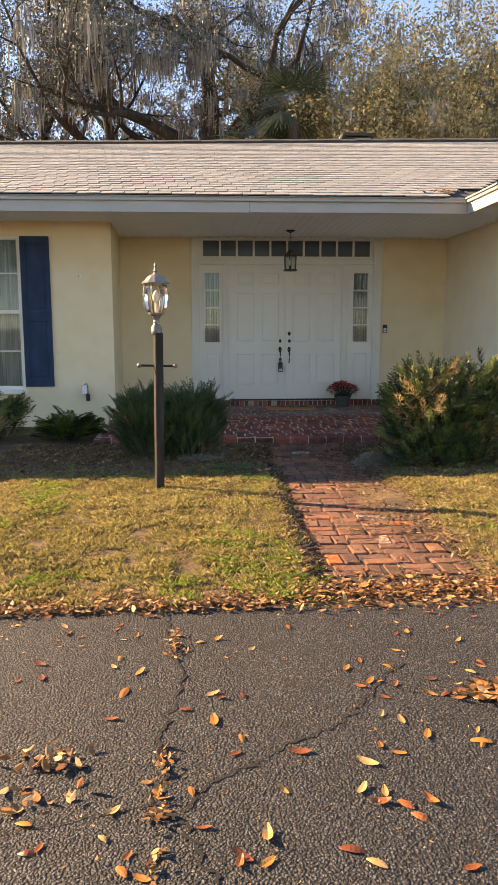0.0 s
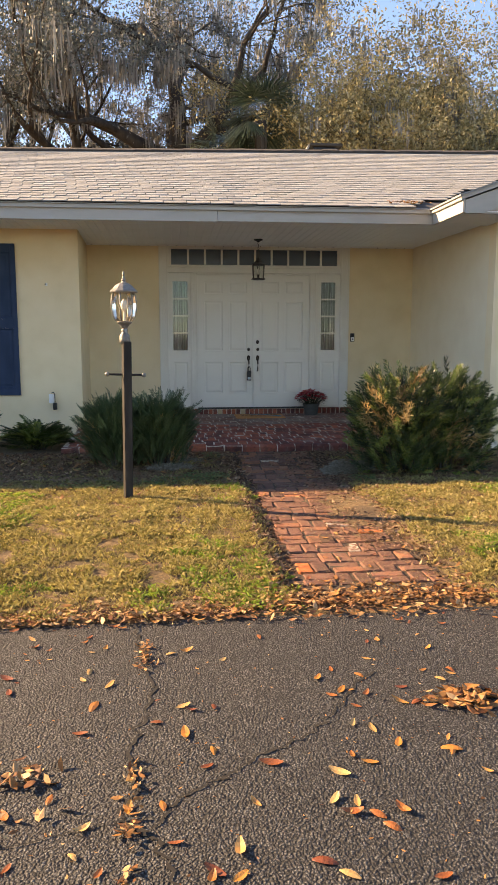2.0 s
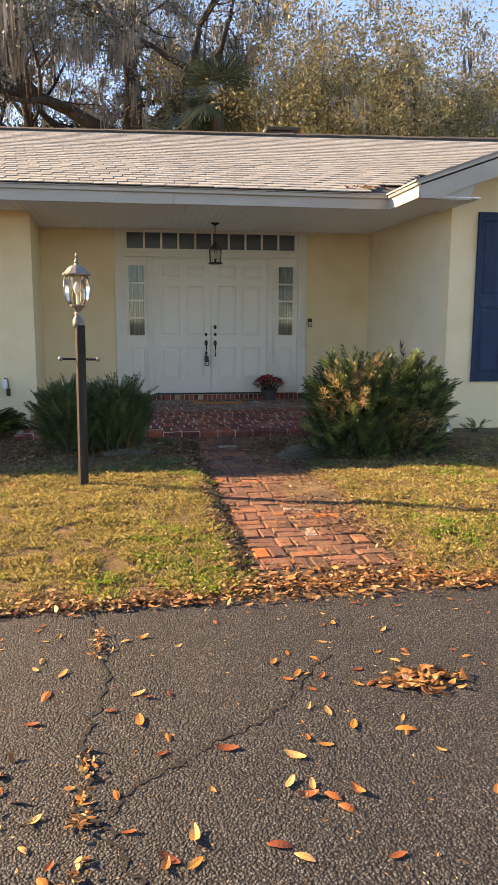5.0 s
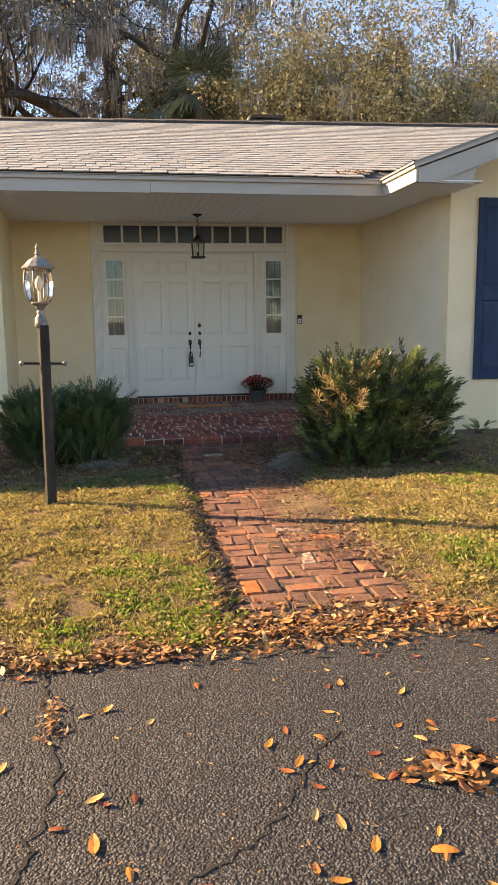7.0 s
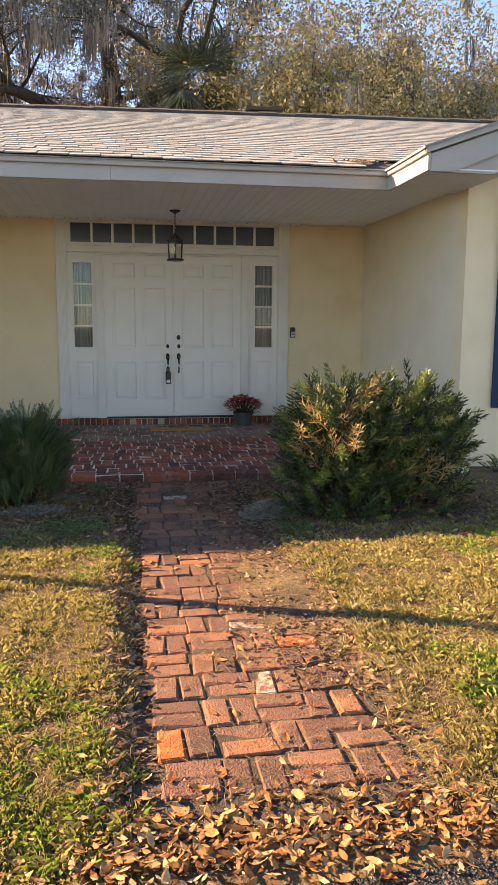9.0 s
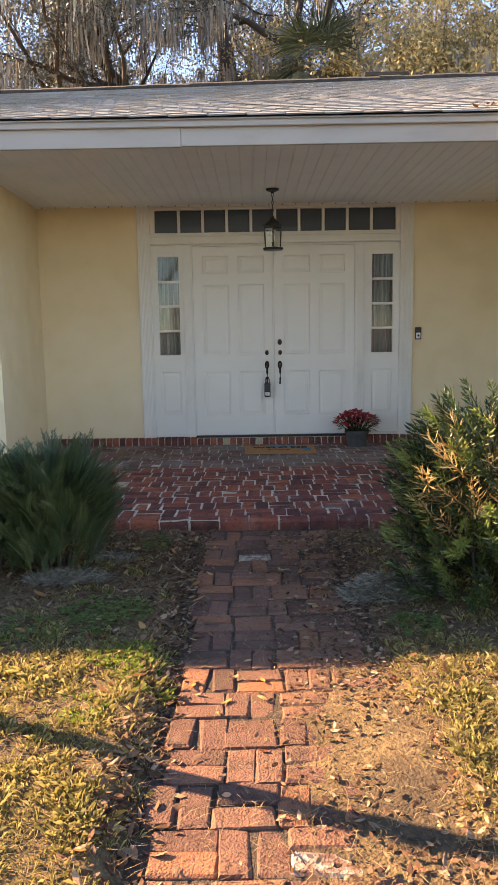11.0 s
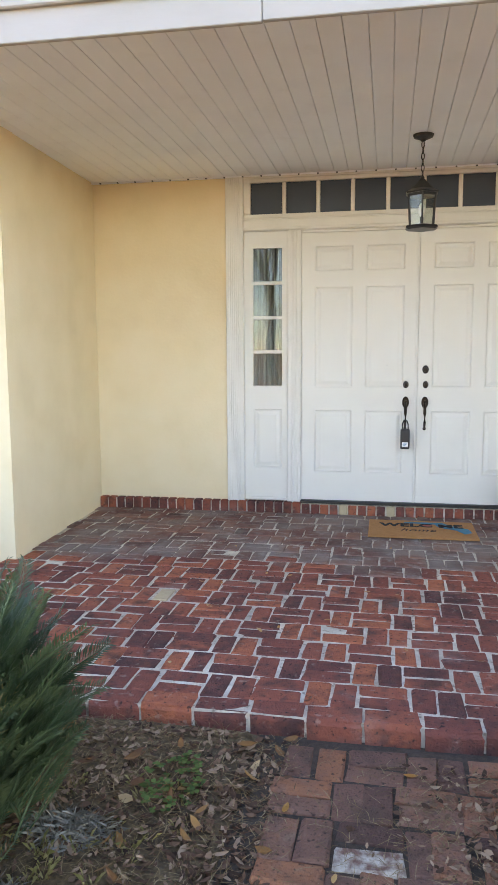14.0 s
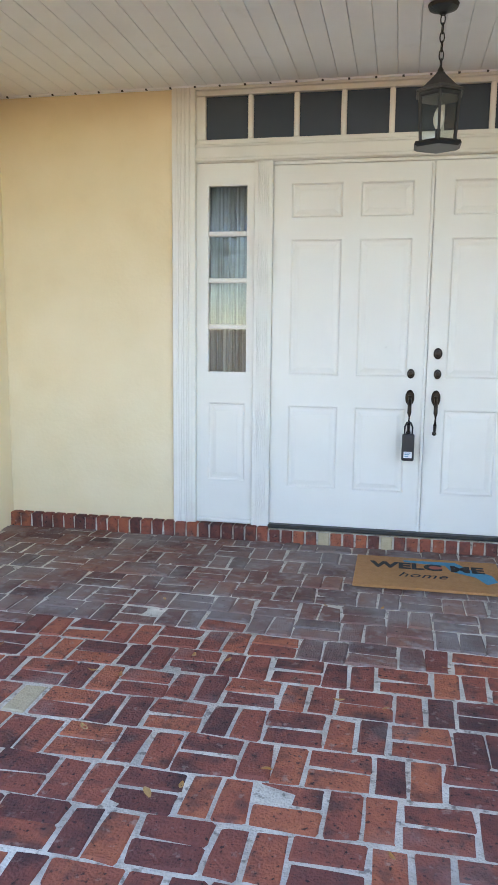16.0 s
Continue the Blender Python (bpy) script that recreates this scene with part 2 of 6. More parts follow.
M_MOSS = mat("hanging moss", [(0.11, 0.112, 0.108), (0.23, 0.225, 0.205), (0.40, 0.375, 0.32)], 1.2, 0.95, vary="island", amount=0.5, through_light=0.15)
M_PALM = mat("palm fronds", [(0.022, 0.042, 0.026), (0.055, 0.082, 0.05), (0.12, 0.15, 0.095)], 2, 0.40, vary="island", amount=0.6, through_light=0.15)
M_CYCAD = mat("dark green fronds", [(0.020, 0.040, 0.016), (0.052, 0.088, 0.036), (0.105, 0.15, 0.066)], 6, 0.40, vary="object", amount=0.5, through_light=0.15)
M_YEW = mat("mid green fronds", [(0.010, 0.022, 0.006), (0.042, 0.072, 0.016), (0.22, 0.27, 0.06)], 6, 0.36, vary="object", amount=0.65, through_light=0.20)
M_DRYFROND = mat("dry tan fronds", [(0.22, 0.13, 0.05), (0.42, 0.28, 0.11), (0.52, 0.38, 0.18)], 8, 0.6, vary="object", amount=0.6, through_light=0.15)
M_POST = mat("dark bronze post paint", [(0.014, 0.012, 0.011), (0.030, 0.027, 0.024), (0.06, 0.053, 0.047)], 9, 0.6, 0.3, 60, spec=0.15, spots=[(25, 0.62, 0.7, (0.12, 0.10, 0.08), 0.2)], stretch=(1, 1, 0.3))
M_PEWTER = mat("weathered pewter metal", [(0.10, 0.092, 0.08), (0.22, 0.205, 0.18), (0.36, 0.34, 0.30)], 30, 0.5, 0.3, 90, metal=0.4, spots=[(40, 0.62, 0.7, (0.1, 0.08, 0.06), 0.6)])
M_BLACK = mat("black lantern metal", [(0.010, 0.010, 0.011), (0.022, 0.021, 0.02)], 30, 0.4, 0.1, 90, metal=0.3)
M_BRONZE = mat("oil rubbed bronze", [(0.018, 0.013, 0.010), (0.045, 0.034, 0.025)], 40, 0.32, 0.1, 90, metal=0.8)
M_BLACKPLASTIC = mat("black plastic", [(0.012, 0.012, 0.014), (0.02, 0.02, 0.023)], 30, 0.4)
M_WHITEPLASTIC = mat("white plastic", [(0.75, 0.75, 0.74), (0.8, 0.8, 0.79)], 10, 0.35)
M_SHUTTER = mat("navy shutter paint", [(0.014, 0.030, 0.062), (0.021, 0.042, 0.085), (0.032, 0.058, 0.11)], 6, 0.7, 0.15, 70, spec=0.2, stretch=(1, 1, 0.4))
# stretched noise paints light and shade of the pleats as upright stripes
M_CURTAIN_FOLDSHADE = mat("sheer curtain with painted fold shade", [(0.22, 0.22, 0.21), (0.52, 0.51, 0.49), (0.82, 0.81, 0.79)], 55, 0.9, 0.0, stretch=(1, 1, 0.015), two=0.25, through_light=0.2)
# near-black colour paints the gloom of the unlit hall into its surfaces
M_ROOM_SHADE = mat("plaster painted unlit dark", [(0.05, 0.048, 0.045), (0.08, 0.075, 0.07)], 2, 0.9)
M_MAT = mat("coir mat", [(0.40, 0.165, 0.055), (0.52, 0.24, 0.085), (0.60, 0.31, 0.13)], 220, 1.0, 1.0, 400)
M_INK = mat("black print", [(0.015, 0.014, 0.013), (0.03, 0.028, 0.025)], 200, 0.95, 0.6, 400)
M_BLUE = mat("blue print", [(0.03, 0.20, 0.30), (0.06, 0.30, 0.42)], 200, 0.95, 0.6, 400)
M_CORAL = mat("coral print", [(0.45, 0.10, 0.07), (0.55, 0.16, 0.1)], 200, 0.95, 0.6, 400)
M_POT = mat("dark grey pot", [(0.035, 0.037, 0.036), (0.07, 0.073, 0.07)], 30, 0.65, 0.3, 120)
M_PETAL = mat("red bracts", [(0.26, 0.006, 0.014), (0.46, 0.012, 0.022), (0.60, 0.03, 0.04)], 40, 0.5, vary="island", amount=0.6, through_light=0.15)
M_POTLEAF = mat("pot plant leaves", [(0.015, 0.03, 0.01), (0.04, 0.065, 0.02)], 30, 0.5, vary="island", amount=0.6)
M_STONE = mat("dark threshold metal", [(0.03, 0.03, 0.03), (0.06, 0.058, 0.055)], 30, 0.45, metal=0.5)
M_TWIG = mat("grey lichen twigs", [(0.105, 0.095, 0.072), (0.19, 0.172, 0.135), (0.30, 0.275, 0.225)], 15, 0.95, spec=0.1, vary="island", amount=0.6)
M_STRAW = mat("pine straw and dead grass", [(0.115, 0.070, 0.033), (0.22, 0.145, 0.068), (0.34, 0.25, 0.135)], 9, 0.9, spec=0.2, vary="island", amount=0.7)
M_BULB = mat("frosted bulb", [(0.7, 0.66, 0.58), (0.8, 0.76, 0.68)], 10, 0.3)
G_CLEAR = glass("window glass", (0.95, 1, 0.98), 0.0, 0.9)
G_LAMP = glass("lamp glass", (1, 0.97, 0.9), 0.08, 0.9)
# opaque slate colour paints the dark room and dull reflections of the glass
M_TRANSOM_SLATE = mat("opaque slate transom pane", [(0.036, 0.050, 0.068), (0.050, 0.066, 0.086)], 2, 0.20)


# ---- mesh helpers ----
def mesh_from(name, verts, faces):
    me = bpy.data.meshes.new(name)
    me.from_pydata(verts, [], faces)
    me.update()
    return me


def part(name, bm, material, parent=None, label="", smooth=False):
    if isinstance(bm, bpy.types.Mesh):
        me = bm
    else:
        bmesh.ops.recalc_face_normals(bm, faces=bm.faces)
        me = bpy.data.meshes.new(name)
        bm.to_mesh(me)
        bm.free()
    if smooth:
        me.shade_smooth()
    if material and not me.materials:
        me.materials.append(material)
    ob = new(name, me)
    ob.parent = parent
    if label:
        ob["label"] = label
    return ob


def thing(name, at, label, category, group="", kind="", turn=0.0):
    ob = new(name)
    ob.empty_display_size = 0.1
    ob.matrix_basis = pose(*at, 0, 0, turn)
    return tagged(ob, label, category, group, kind)


def box(bm, x0, x1, y0, y1, z0, z1, bevel=0.0, seg=1):
    r = bmesh.ops.create_cube(bm, size=1.0, matrix=Matrix.LocRotScale(((x0 + x1) / 2, (y0 + y1) / 2, (z0 + z1) / 2), None, (x1 - x0, y1 - y0, z1 - z0)))
    if bevel:
        es = {e for v in r["verts"] for e in v.link_edges}
        bmesh.ops.bevel(bm, geom=list(es), offset=bevel, segments=seg, profile=0.5, affect="EDGES")
    return bm


def bx(*a, **k):
    return box(bmesh.new(), *a, **k)


def lathe(bm, profile, sides=16, at=(0, 0, 0), start=0.0):
    """A turned shape from (radius, height) pairs."""
    rings = []
    for r, z in profile:
        rings.append([bm.verts.new((at[0] + r * math.cos(start + math.tau * k / sides), at[1] + r * math.sin(start + math.tau * k / sides), at[2] + z)) for k in range(sides)])
    for a, b in zip(rings, rings[1:]):
        for k in range(sides):
            bm.faces.new((a[k], a[(k + 1) % sides], b[(k + 1) % sides], b[k]))
    bm.faces.new(rings[0][::-1])
    bm.faces.new(rings[-1])
    return bm


def tube(bm, pts, radii, sides=6):
    rings = []
    for k, p in enumerate(pts):
        p = Vector(p)
        d = (Vector(pts[min(k + 1, len(pts) - 1)]) - Vector(pts[max(k - 1, 0)])).normalized()
        q = d.to_track_quat("Z", "Y")
        rings.append([bm.verts.new(p + q @ Vector((radii[k] * math.cos(math.tau * j / sides), radii[k] * math.sin(math.tau * j / sides), 0))) for j in range(sides)])
    for a, b in zip(rings, rings[1:]):
        for k in range(sides):
            bm.faces.new((a[k], a[(k + 1) % sides], b[(k + 1) % sides], b[k]))
    bm.faces.new(rings[0][::-1])
    bm.faces.new(rings[-1])
    return bm


def prism(bm, outline, y0, y1):
    """An outline of (x, z) carried from y0 to y1."""
    a = [bm.verts.new((x, y0, z)) for x, z in outline]
    b = [bm.verts.new((x, y1, z)) for x, z in outline]
    bm.faces.new(a)
    bm.faces.new(b[::-1])
    for k in range(len(a)):
        j = (k + 1) % len(a)
        bm.faces.new((a[k], b[k], b[j], a[j]))
    return bm


def stuff_mesh(name, polys):
    """One mesh of many loose polygons, each an n x 3 array block: polys is (count, n, 3)."""
    p = np.asarray(polys, float)
    c, n, _ = p.shape
    idx = np.arange(c * n).reshape(c, n)
    return mesh_from(name, p.reshape(-1, 3).tolist(), idx.tolist())


def smooth01(v):
    v = min(1.0, max(0.0, v))
    return v * v * (3 - 2 * v)


DRIVE_EDGE = 3.93
PORCH_Y0, WALL_Y, LEFT_X, RIGHT_X = 8.95, 12.37, -1.29, 4.05


def ground_z(x, y):
    """The height of the lawn and beds."""
    if y < DRIVE_EDGE:
        return -0.03
    h = -0.01 + 0.05 * smooth01((y - DRIVE_EDGE) / 2.2)
    aside = smooth01((abs(x - 1.22) - 0.46) / 0.14)
    h += aside * (0.055 if x < 1.2 else 0.035) * smooth01((y - DRIVE_EDGE) / 1.0) * (1 - 0.6 * smooth01((y - 7.0) / 0.9))
    h += 0.042 * smooth01((y - 7.2) / 1.5)
    h += 0.012 * noise.noise((x * 1.7, y * 1.7, 0.3)) * aside
    return h


def path_z(y):
    return 0.012 + 0.042 * smooth01((y - DRIVE_EDGE) / 2.4) + 0.05 * smooth01((y - 7.2) / 1.5)


# ---- ground, drive ----
def grid(name, xs, ys, height, material, label, category):
    verts = [(x, y, height(x, y)) for y in ys for x in xs]
    w = len(xs)
    faces = [(j * w + i, j * w + i + 1, (j + 1) * w + i + 1, (j + 1) * w + i) for j in range(len(ys) - 1) for i in range(w - 1)]
    ob = part(name, mesh_from(name, verts, faces), material, smooth=True)
    return tagged(ob, label, category, kind="structure")


def steps(*spans):
    out = []
    for a, b, s in spans:
        k = max(1, round((b - a) / s))
        out += [a + (b - a) * i / k for i in range(k)]
    return out + [spans[-1][1]]


grid("ground", steps((-900, -60, 120), (-60, -6, 6), (-6, 0.5, 0.09), (0.5, 2.0, 0.05), (2.0, 8, 0.09), (8, 60, 6), (60, 900, 120)),
     steps((-900, -60, 120), (-60, 3.2, 8), (3.2, 10.0, 0.09), (10.0, 60, 8), (60, 900, 120)),
     ground_z, M_SOIL, "patchy winter lawn soil with thatch and leaf litter", "ground")


def drive_z(x, y):
    return 0.006 * noise.noise((x * 0.8, y * 0.8, 2.0)) * smooth01((3.6 - y) / 0.6) - 0.004


def drive_edge(x):
    return DRIVE_EDGE + 0.018 * (x - 0.6) + 0.035 * noise.noise((x * 1.3, 4.0, 0)) + 0.015 * noise.noise((x * 6, 1.0, 0))


xs = steps((-40, -4, 3), (-4, 6, 0.1), (6, 40, 3))
ys = steps((-9, 0, 1.0), (0, 3.7, 0.12)) + [1e3]
verts = [(x, drive_edge(x) if y > 100 else y, (-0.02 if y > 100 else drive_z(x, y))) for y in ys for x in xs]
w = len(xs)
faces = [(j * w + i, j * w + i + 1, (j + 1) * w + i + 1, (j + 1) * w + i) for j in range(len(ys) - 1) for i in range(w - 1)]
tagged(part("road", mesh_from("road", verts, faces), M_ASPHALT, smooth=True), "old dark asphalt driveway with cracks and scattered leaves", "driveway", kind="structure")


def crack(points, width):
    """A jagged open crack as a thin flat strip on the asphalt, its inner shadow painted near-black."""
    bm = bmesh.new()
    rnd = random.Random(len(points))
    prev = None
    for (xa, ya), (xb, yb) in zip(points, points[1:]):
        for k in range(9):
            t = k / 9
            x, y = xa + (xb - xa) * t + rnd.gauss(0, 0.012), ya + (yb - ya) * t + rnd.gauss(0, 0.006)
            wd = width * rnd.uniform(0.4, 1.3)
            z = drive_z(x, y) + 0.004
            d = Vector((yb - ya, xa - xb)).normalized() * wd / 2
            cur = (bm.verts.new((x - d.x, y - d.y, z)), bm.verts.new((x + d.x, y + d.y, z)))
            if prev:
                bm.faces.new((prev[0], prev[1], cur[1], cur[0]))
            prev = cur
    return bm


cr = thing("asphalt_crack", (0, 0, 0), "jagged asphalt cracks drawn as strips of dirt and painted shadow", "crack", kind="structure")
part("crack_line", crack([(-0.18, 3.85), (-0.15, 3.62), (-0.11, 3.33), (-0.06, 3.09), (-0.09, 2.85), (-0.14, 2.63), (-0.10, 2.42), (-0.14, 2.24), (-0.02, 2.14), (0.03, 1.98), (0.08, 1.85), (0.12, 1.5), (0.05, 1.0)], 0.014), M_CRACK_SHADE, cr)
part("crack_line", crack([(-0.03, 2.20), (0.04, 2.34), (0.16, 2.42), (0.21, 2.45), (0.33, 2.56), (0.46, 2.62), (0.60, 2.74), (0.71, 2.90), (0.92, 3.22)], 0.010), M_CRACK_SHADE, cr)
part("crack_line", crack([(-0.14, 2.24), (-0.32, 2.20), (-0.6, 2.12), (-0.9, 2.10)], 0.005), M_CRACK_SHADE, cr)

# ---- house ----
CEIL = 2.935
EAVE_Y, EAVE_Z0, EAVE_Z1 = 9.52, 2.892, 3.09
RIDGE_Y = 15.0
WING_Y, GABLE_Y, WING_EAVE_X = 9.3, 8.52, 3.36


def ridge_z(x):
    return 4.965 + 0.018 * x


def wall(name, bm, label, material=None):
    return tagged(part(name, bm, material or M_STUCCO), label, "wall", kind="structure")


CAS0, CAS1 = -0.155, 2.975
bm = bx(LEFT_X - 0.2, CAS0 + 0.02, WALL_Y, WALL_Y + 0.2, -0.1, CEIL + 0.1)
wall("wall_north_1", bm, "cream yellow stucco wall beside the front door")
wall("wall_north_2", bx(CAS1 - 0.02, RIGHT_X + 0.2, WALL_Y, WALL_Y + 0.2, -0.1, CEIL + 0.1), "cream yellow stucco wall with a doorbell")
wall("wall_north_3", bx(CAS0 + 0.02, CAS1 - 0.02, WALL_Y + 0.05, WALL_Y + 0.2, -0.1, 0.29), "masonry below the front door sill")
wall("wall_north_4", bx(CAS0 + 0.02, CAS1 - 0.02, WALL_Y + 0.06, WALL_Y + 0.2, 2.91, CEIL + 0.1), "plain wall head above the transom")
LWALL_Y, LEFT_FX = 10.70, -1.225
WX0, WX1, WZ0, WZ1 = -4.45, -2.475, 0.63, 2.74
bm = bmesh.new()
box(bm, -14.0, WX0, LWALL_Y, LWALL_Y + 0.2, -0.1, CEIL + 0.1)
box(bm, WX1, LEFT_FX, LWALL_Y, LWALL_Y + 0.2, -0.1, CEIL + 0.1)
box(bm, WX0, WX1, LWALL_Y, LWALL_Y + 0.2, -0.1, WZ0)
box(bm, WX0, WX1, LWALL_Y, LWALL_Y + 0.2, WZ1, CEIL + 0.1)
wall("wall_front_west", bm, "pale cream stucco front wall with a curtained window")
WING_X = RIGHT_X + 0.07


def upright(foot, z0, z1):
    """A wall piece standing on a footprint of (x, y) corners."""
    bm = bmesh.new()
    lo = [bm.verts.new((x, y, z0)) for x, y in foot]
    hi = [bm.verts.new((x, y, z1)) for x, y in foot]
    bm.faces.new(lo[::-1])
    bm.faces.new(hi)
    for k in range(len(foot)):
        j = (k + 1) % len(foot)
        bm.faces.new((lo[k], lo[j], hi[j], hi[k]))
    return bm


wall("wall_west_return", upright([(LEFT_X - 0.2, LWALL_Y + 0.2), (LEFT_FX - 0.007, LWALL_Y + 0.2), (LEFT_X, WALL_Y - 0.003), (LEFT_X - 0.2, WALL_Y - 0.003)], -0.1, CEIL + 0.1), "cream stucco side wall of the porch")
wall("wall_east_return", upright([(WING_X + 0.003, WING_Y + 0.2), (WING_X + 0.2, WING_Y + 0.2), (RIGHT_X + 0.2, WALL_Y - 0.003), (RIGHT_X, WALL_Y - 0.003)], -0.1, CEIL + 0.1), "cream stucco side wall of the wing beside the porch, coloured paler for skylight", M_STUCCO_SKYLIT)


def rake_z(x):
    return EAVE_Z1 + 0.352 * (x - WING_EAVE_X)


wall("wall_front_wing", prism(bmesh.new(), [(WING_X, -0.1), (11.5, -0.1), (11.5, 3.0), (7.5, rake_z(7.5) - 0.1), (WING_X, rake_z(WING_X) - 0.1)], WING_Y, WING_Y + 0.2), "cream stucco gable wall of the projecting wing")
# plain walls that close the house
wall("wall_back", bx(-14, 11.5, 20.3, 20.5, -0.1, 3.0), "plain stucco rear wall")
wall("wall_end_west", bx(-14.2, -14.0, LWALL_Y, 20.5, -0.1, 3.0), "plain stucco end wall")
wall("wall_end_east", bx(11.5, 11.7, WING_Y, 20.5, -0.1, 3.0), "plain stucco end wall")
# unseen hall surfaces, their darkness painted in the colour
wall("wall_inner", bx(-5.5, 5.0, 14.6, 14.7, 0.0, 3.0), "plaster hall wall behind the door, coloured dark as if unlit", M_ROOM_SHADE)
tagged(part("floor", bx(-14, 11.5, WALL_Y + 0.2, 20.3, 0.2, 0.28), M_ROOM_SHADE), "hall floor behind the door, coloured dark as if unlit", "floor", kind="structure")
tagged(part("ceiling_hall", bx(-14, 11.5, LWALL_Y + 0.2, 20.3, CEIL + 0.1, CEIL + 0.2), M_ROOM_SHADE), "plaster ceiling inside the house, coloured dark as if unlit", "ceiling", kind="structure")

# porch ceiling and soffit boards in one mesh
bm = bmesh.new()
x = -13.8
while x < WING_X:
    x1 = min(x + 0.1085, WING_X)
    y1 = WALL_Y if x > LEFT_X - 0.16 else LWALL_Y + 0.02
    box(bm, x + 0.0004, x1 - 0.0004, EAVE_Y + 0.03, y1, CEIL, CEIL + 0.02, bevel=0.0022)
    x += 0.11
box(bm, -13.8, WING_X, EAVE_Y + 0.03, WALL_Y, CEIL + 0.022, CEIL + 0.05)
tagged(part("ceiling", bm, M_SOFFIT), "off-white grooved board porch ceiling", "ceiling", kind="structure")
wsof = bmesh.new()
y = GABLE_Y + 0.03
while y < EAVE_Y + 0.02:
    box(wsof, WING_EAVE_X + 0.03, WING_X + 0.02, y, y + 0.146, CEIL - 0.03, CEIL - 0.012, bevel=0.005)
    y += 0.15
tagged(part("ceiling_wing_soffit", wsof, M_SOFFIT), "off-white boarded soffit under the wing eave", "soffit", kind="structure")

# small vent dots along the back edge of the ceiling
vent_strip = thing("trim_vent_strip", (0, WALL_Y - 0.02, CEIL - 0.012), "cove strip with a row of small vent notches", "trim", kind="structure")
part("strip", bx(LEFT_X, RIGHT_X, -0.012, 0.018, 0.0, 0.010), M_SOFFIT, vent_strip)
me = None
k = 0
x = LEFT_X + 0.08
while x < RIGHT_X - 0.05:
    if me is None:
        ob = part("notch", bx(-0.006, 0.006, -0.015, 0.0, -0.003, 0.006, bevel=0.001), M_STONE, vent_strip)
        me = ob.data
    else:
        ob = part("notch", me, None, vent_strip)
    ob.location = (x, 0, 0)
    x += 0.15

# fascia, crown board, gutterless eave
fas = thing("trim_fascia", (0, EAVE_Y, EAVE_Z0), "cream painted wooden eave fascia with a crown board", "fascia", kind="structure")
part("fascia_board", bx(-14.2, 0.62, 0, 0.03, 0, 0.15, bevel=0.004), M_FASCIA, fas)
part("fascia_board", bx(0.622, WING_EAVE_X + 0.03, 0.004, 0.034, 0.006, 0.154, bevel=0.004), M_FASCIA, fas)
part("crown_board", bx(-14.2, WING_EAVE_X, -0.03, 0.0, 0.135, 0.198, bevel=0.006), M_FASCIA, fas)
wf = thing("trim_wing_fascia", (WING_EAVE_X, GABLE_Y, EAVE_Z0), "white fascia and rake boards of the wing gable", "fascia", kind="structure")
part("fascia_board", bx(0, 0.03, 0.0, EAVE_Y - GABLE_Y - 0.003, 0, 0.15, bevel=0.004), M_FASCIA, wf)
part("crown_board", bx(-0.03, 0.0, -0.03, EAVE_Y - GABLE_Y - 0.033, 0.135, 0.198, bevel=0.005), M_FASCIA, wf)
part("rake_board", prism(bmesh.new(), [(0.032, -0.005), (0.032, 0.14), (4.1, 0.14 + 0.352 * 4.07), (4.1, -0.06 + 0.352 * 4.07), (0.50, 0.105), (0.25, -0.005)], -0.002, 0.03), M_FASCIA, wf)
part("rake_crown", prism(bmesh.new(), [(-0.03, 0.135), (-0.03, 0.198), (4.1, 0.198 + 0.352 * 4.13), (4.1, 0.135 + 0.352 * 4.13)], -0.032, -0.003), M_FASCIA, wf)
curve = [(0.032, -0.005), (0.66, -0.005)]
for k in range(7):
    a = math.radians(90 * k / 6)
    curve.append((0.66 + 0.20 * (1 - math.cos(a)), -0.005 + 0.24 * math.sin(a)))
curve.append((0.85, 0.31))
part("return_board", prism(bmesh.new(), curve, 0.032, 0.06), M_FASCIA, wf)

# roof
roof = thing("roof", (0, 0, 0), "low pitched roof of weathered grey-brown asphalt shingles", "roof", kind="structure")


def roof_z(x, y):
    return EAVE_Z1 + 0.012 + (ridge_z(x) - EAVE_Z1) * (y - EAVE_Y) / (RIDGE_Y - EAVE_Y)


def plane(corners, thick):
    bm = bmesh.new()
    top = [bm.verts.new(c) for c in corners]
    low = [bm.verts.new((a, b, c - thick)) for a, b, c in corners]
    bm.faces.new(top)
    bm.faces.new(low[::-1])
    for k in range(4):
        bm.faces.new((top[k], low[k], low[(k + 1) % 4], top[(k + 1) % 4]))
    return bm


Y0 = EAVE_Y - 0.045
deck_x = [-14.4 + 26.2 * k / 60 for k in range(61)]
deck_v = [(x, Y0, roof_z(x, Y0) - 0.014) for x in deck_x] + [(x, RIDGE_Y, roof_z(x, RIDGE_Y) - 0.014) for x in deck_x]
part("roof_slope", mesh_from("roof_slope", deck_v, [(k, k + 1, 62 + k, 61 + k) for k in range(60)]), M_ROOFDECK, roof)
part("roof_slope", plane([(-14.4, 20.8, 3.0), (-14.4, RIDGE_Y, ridge_z(-14.4)), (11.8, RIDGE_Y, ridge_z(11.8)), (11.8, 20.8, 3.0)], 0.02), M_SHINGLE_FAR, roof)
WX = WING_EAVE_X - 0.05
WR = 7.46
part("wing_roof_slope", plane([(WX, GABLE_Y - 0.05, rake_z(WX) + 0.012), (WR, GABLE_Y - 0.05, rake_z(WR) + 0.012), (WR, 14.6, rake_z(WR) + 0.012), (WX, 9.6, rake_z(WX) + 0.012)], 0.02), M_SHINGLE_FAR, roof)
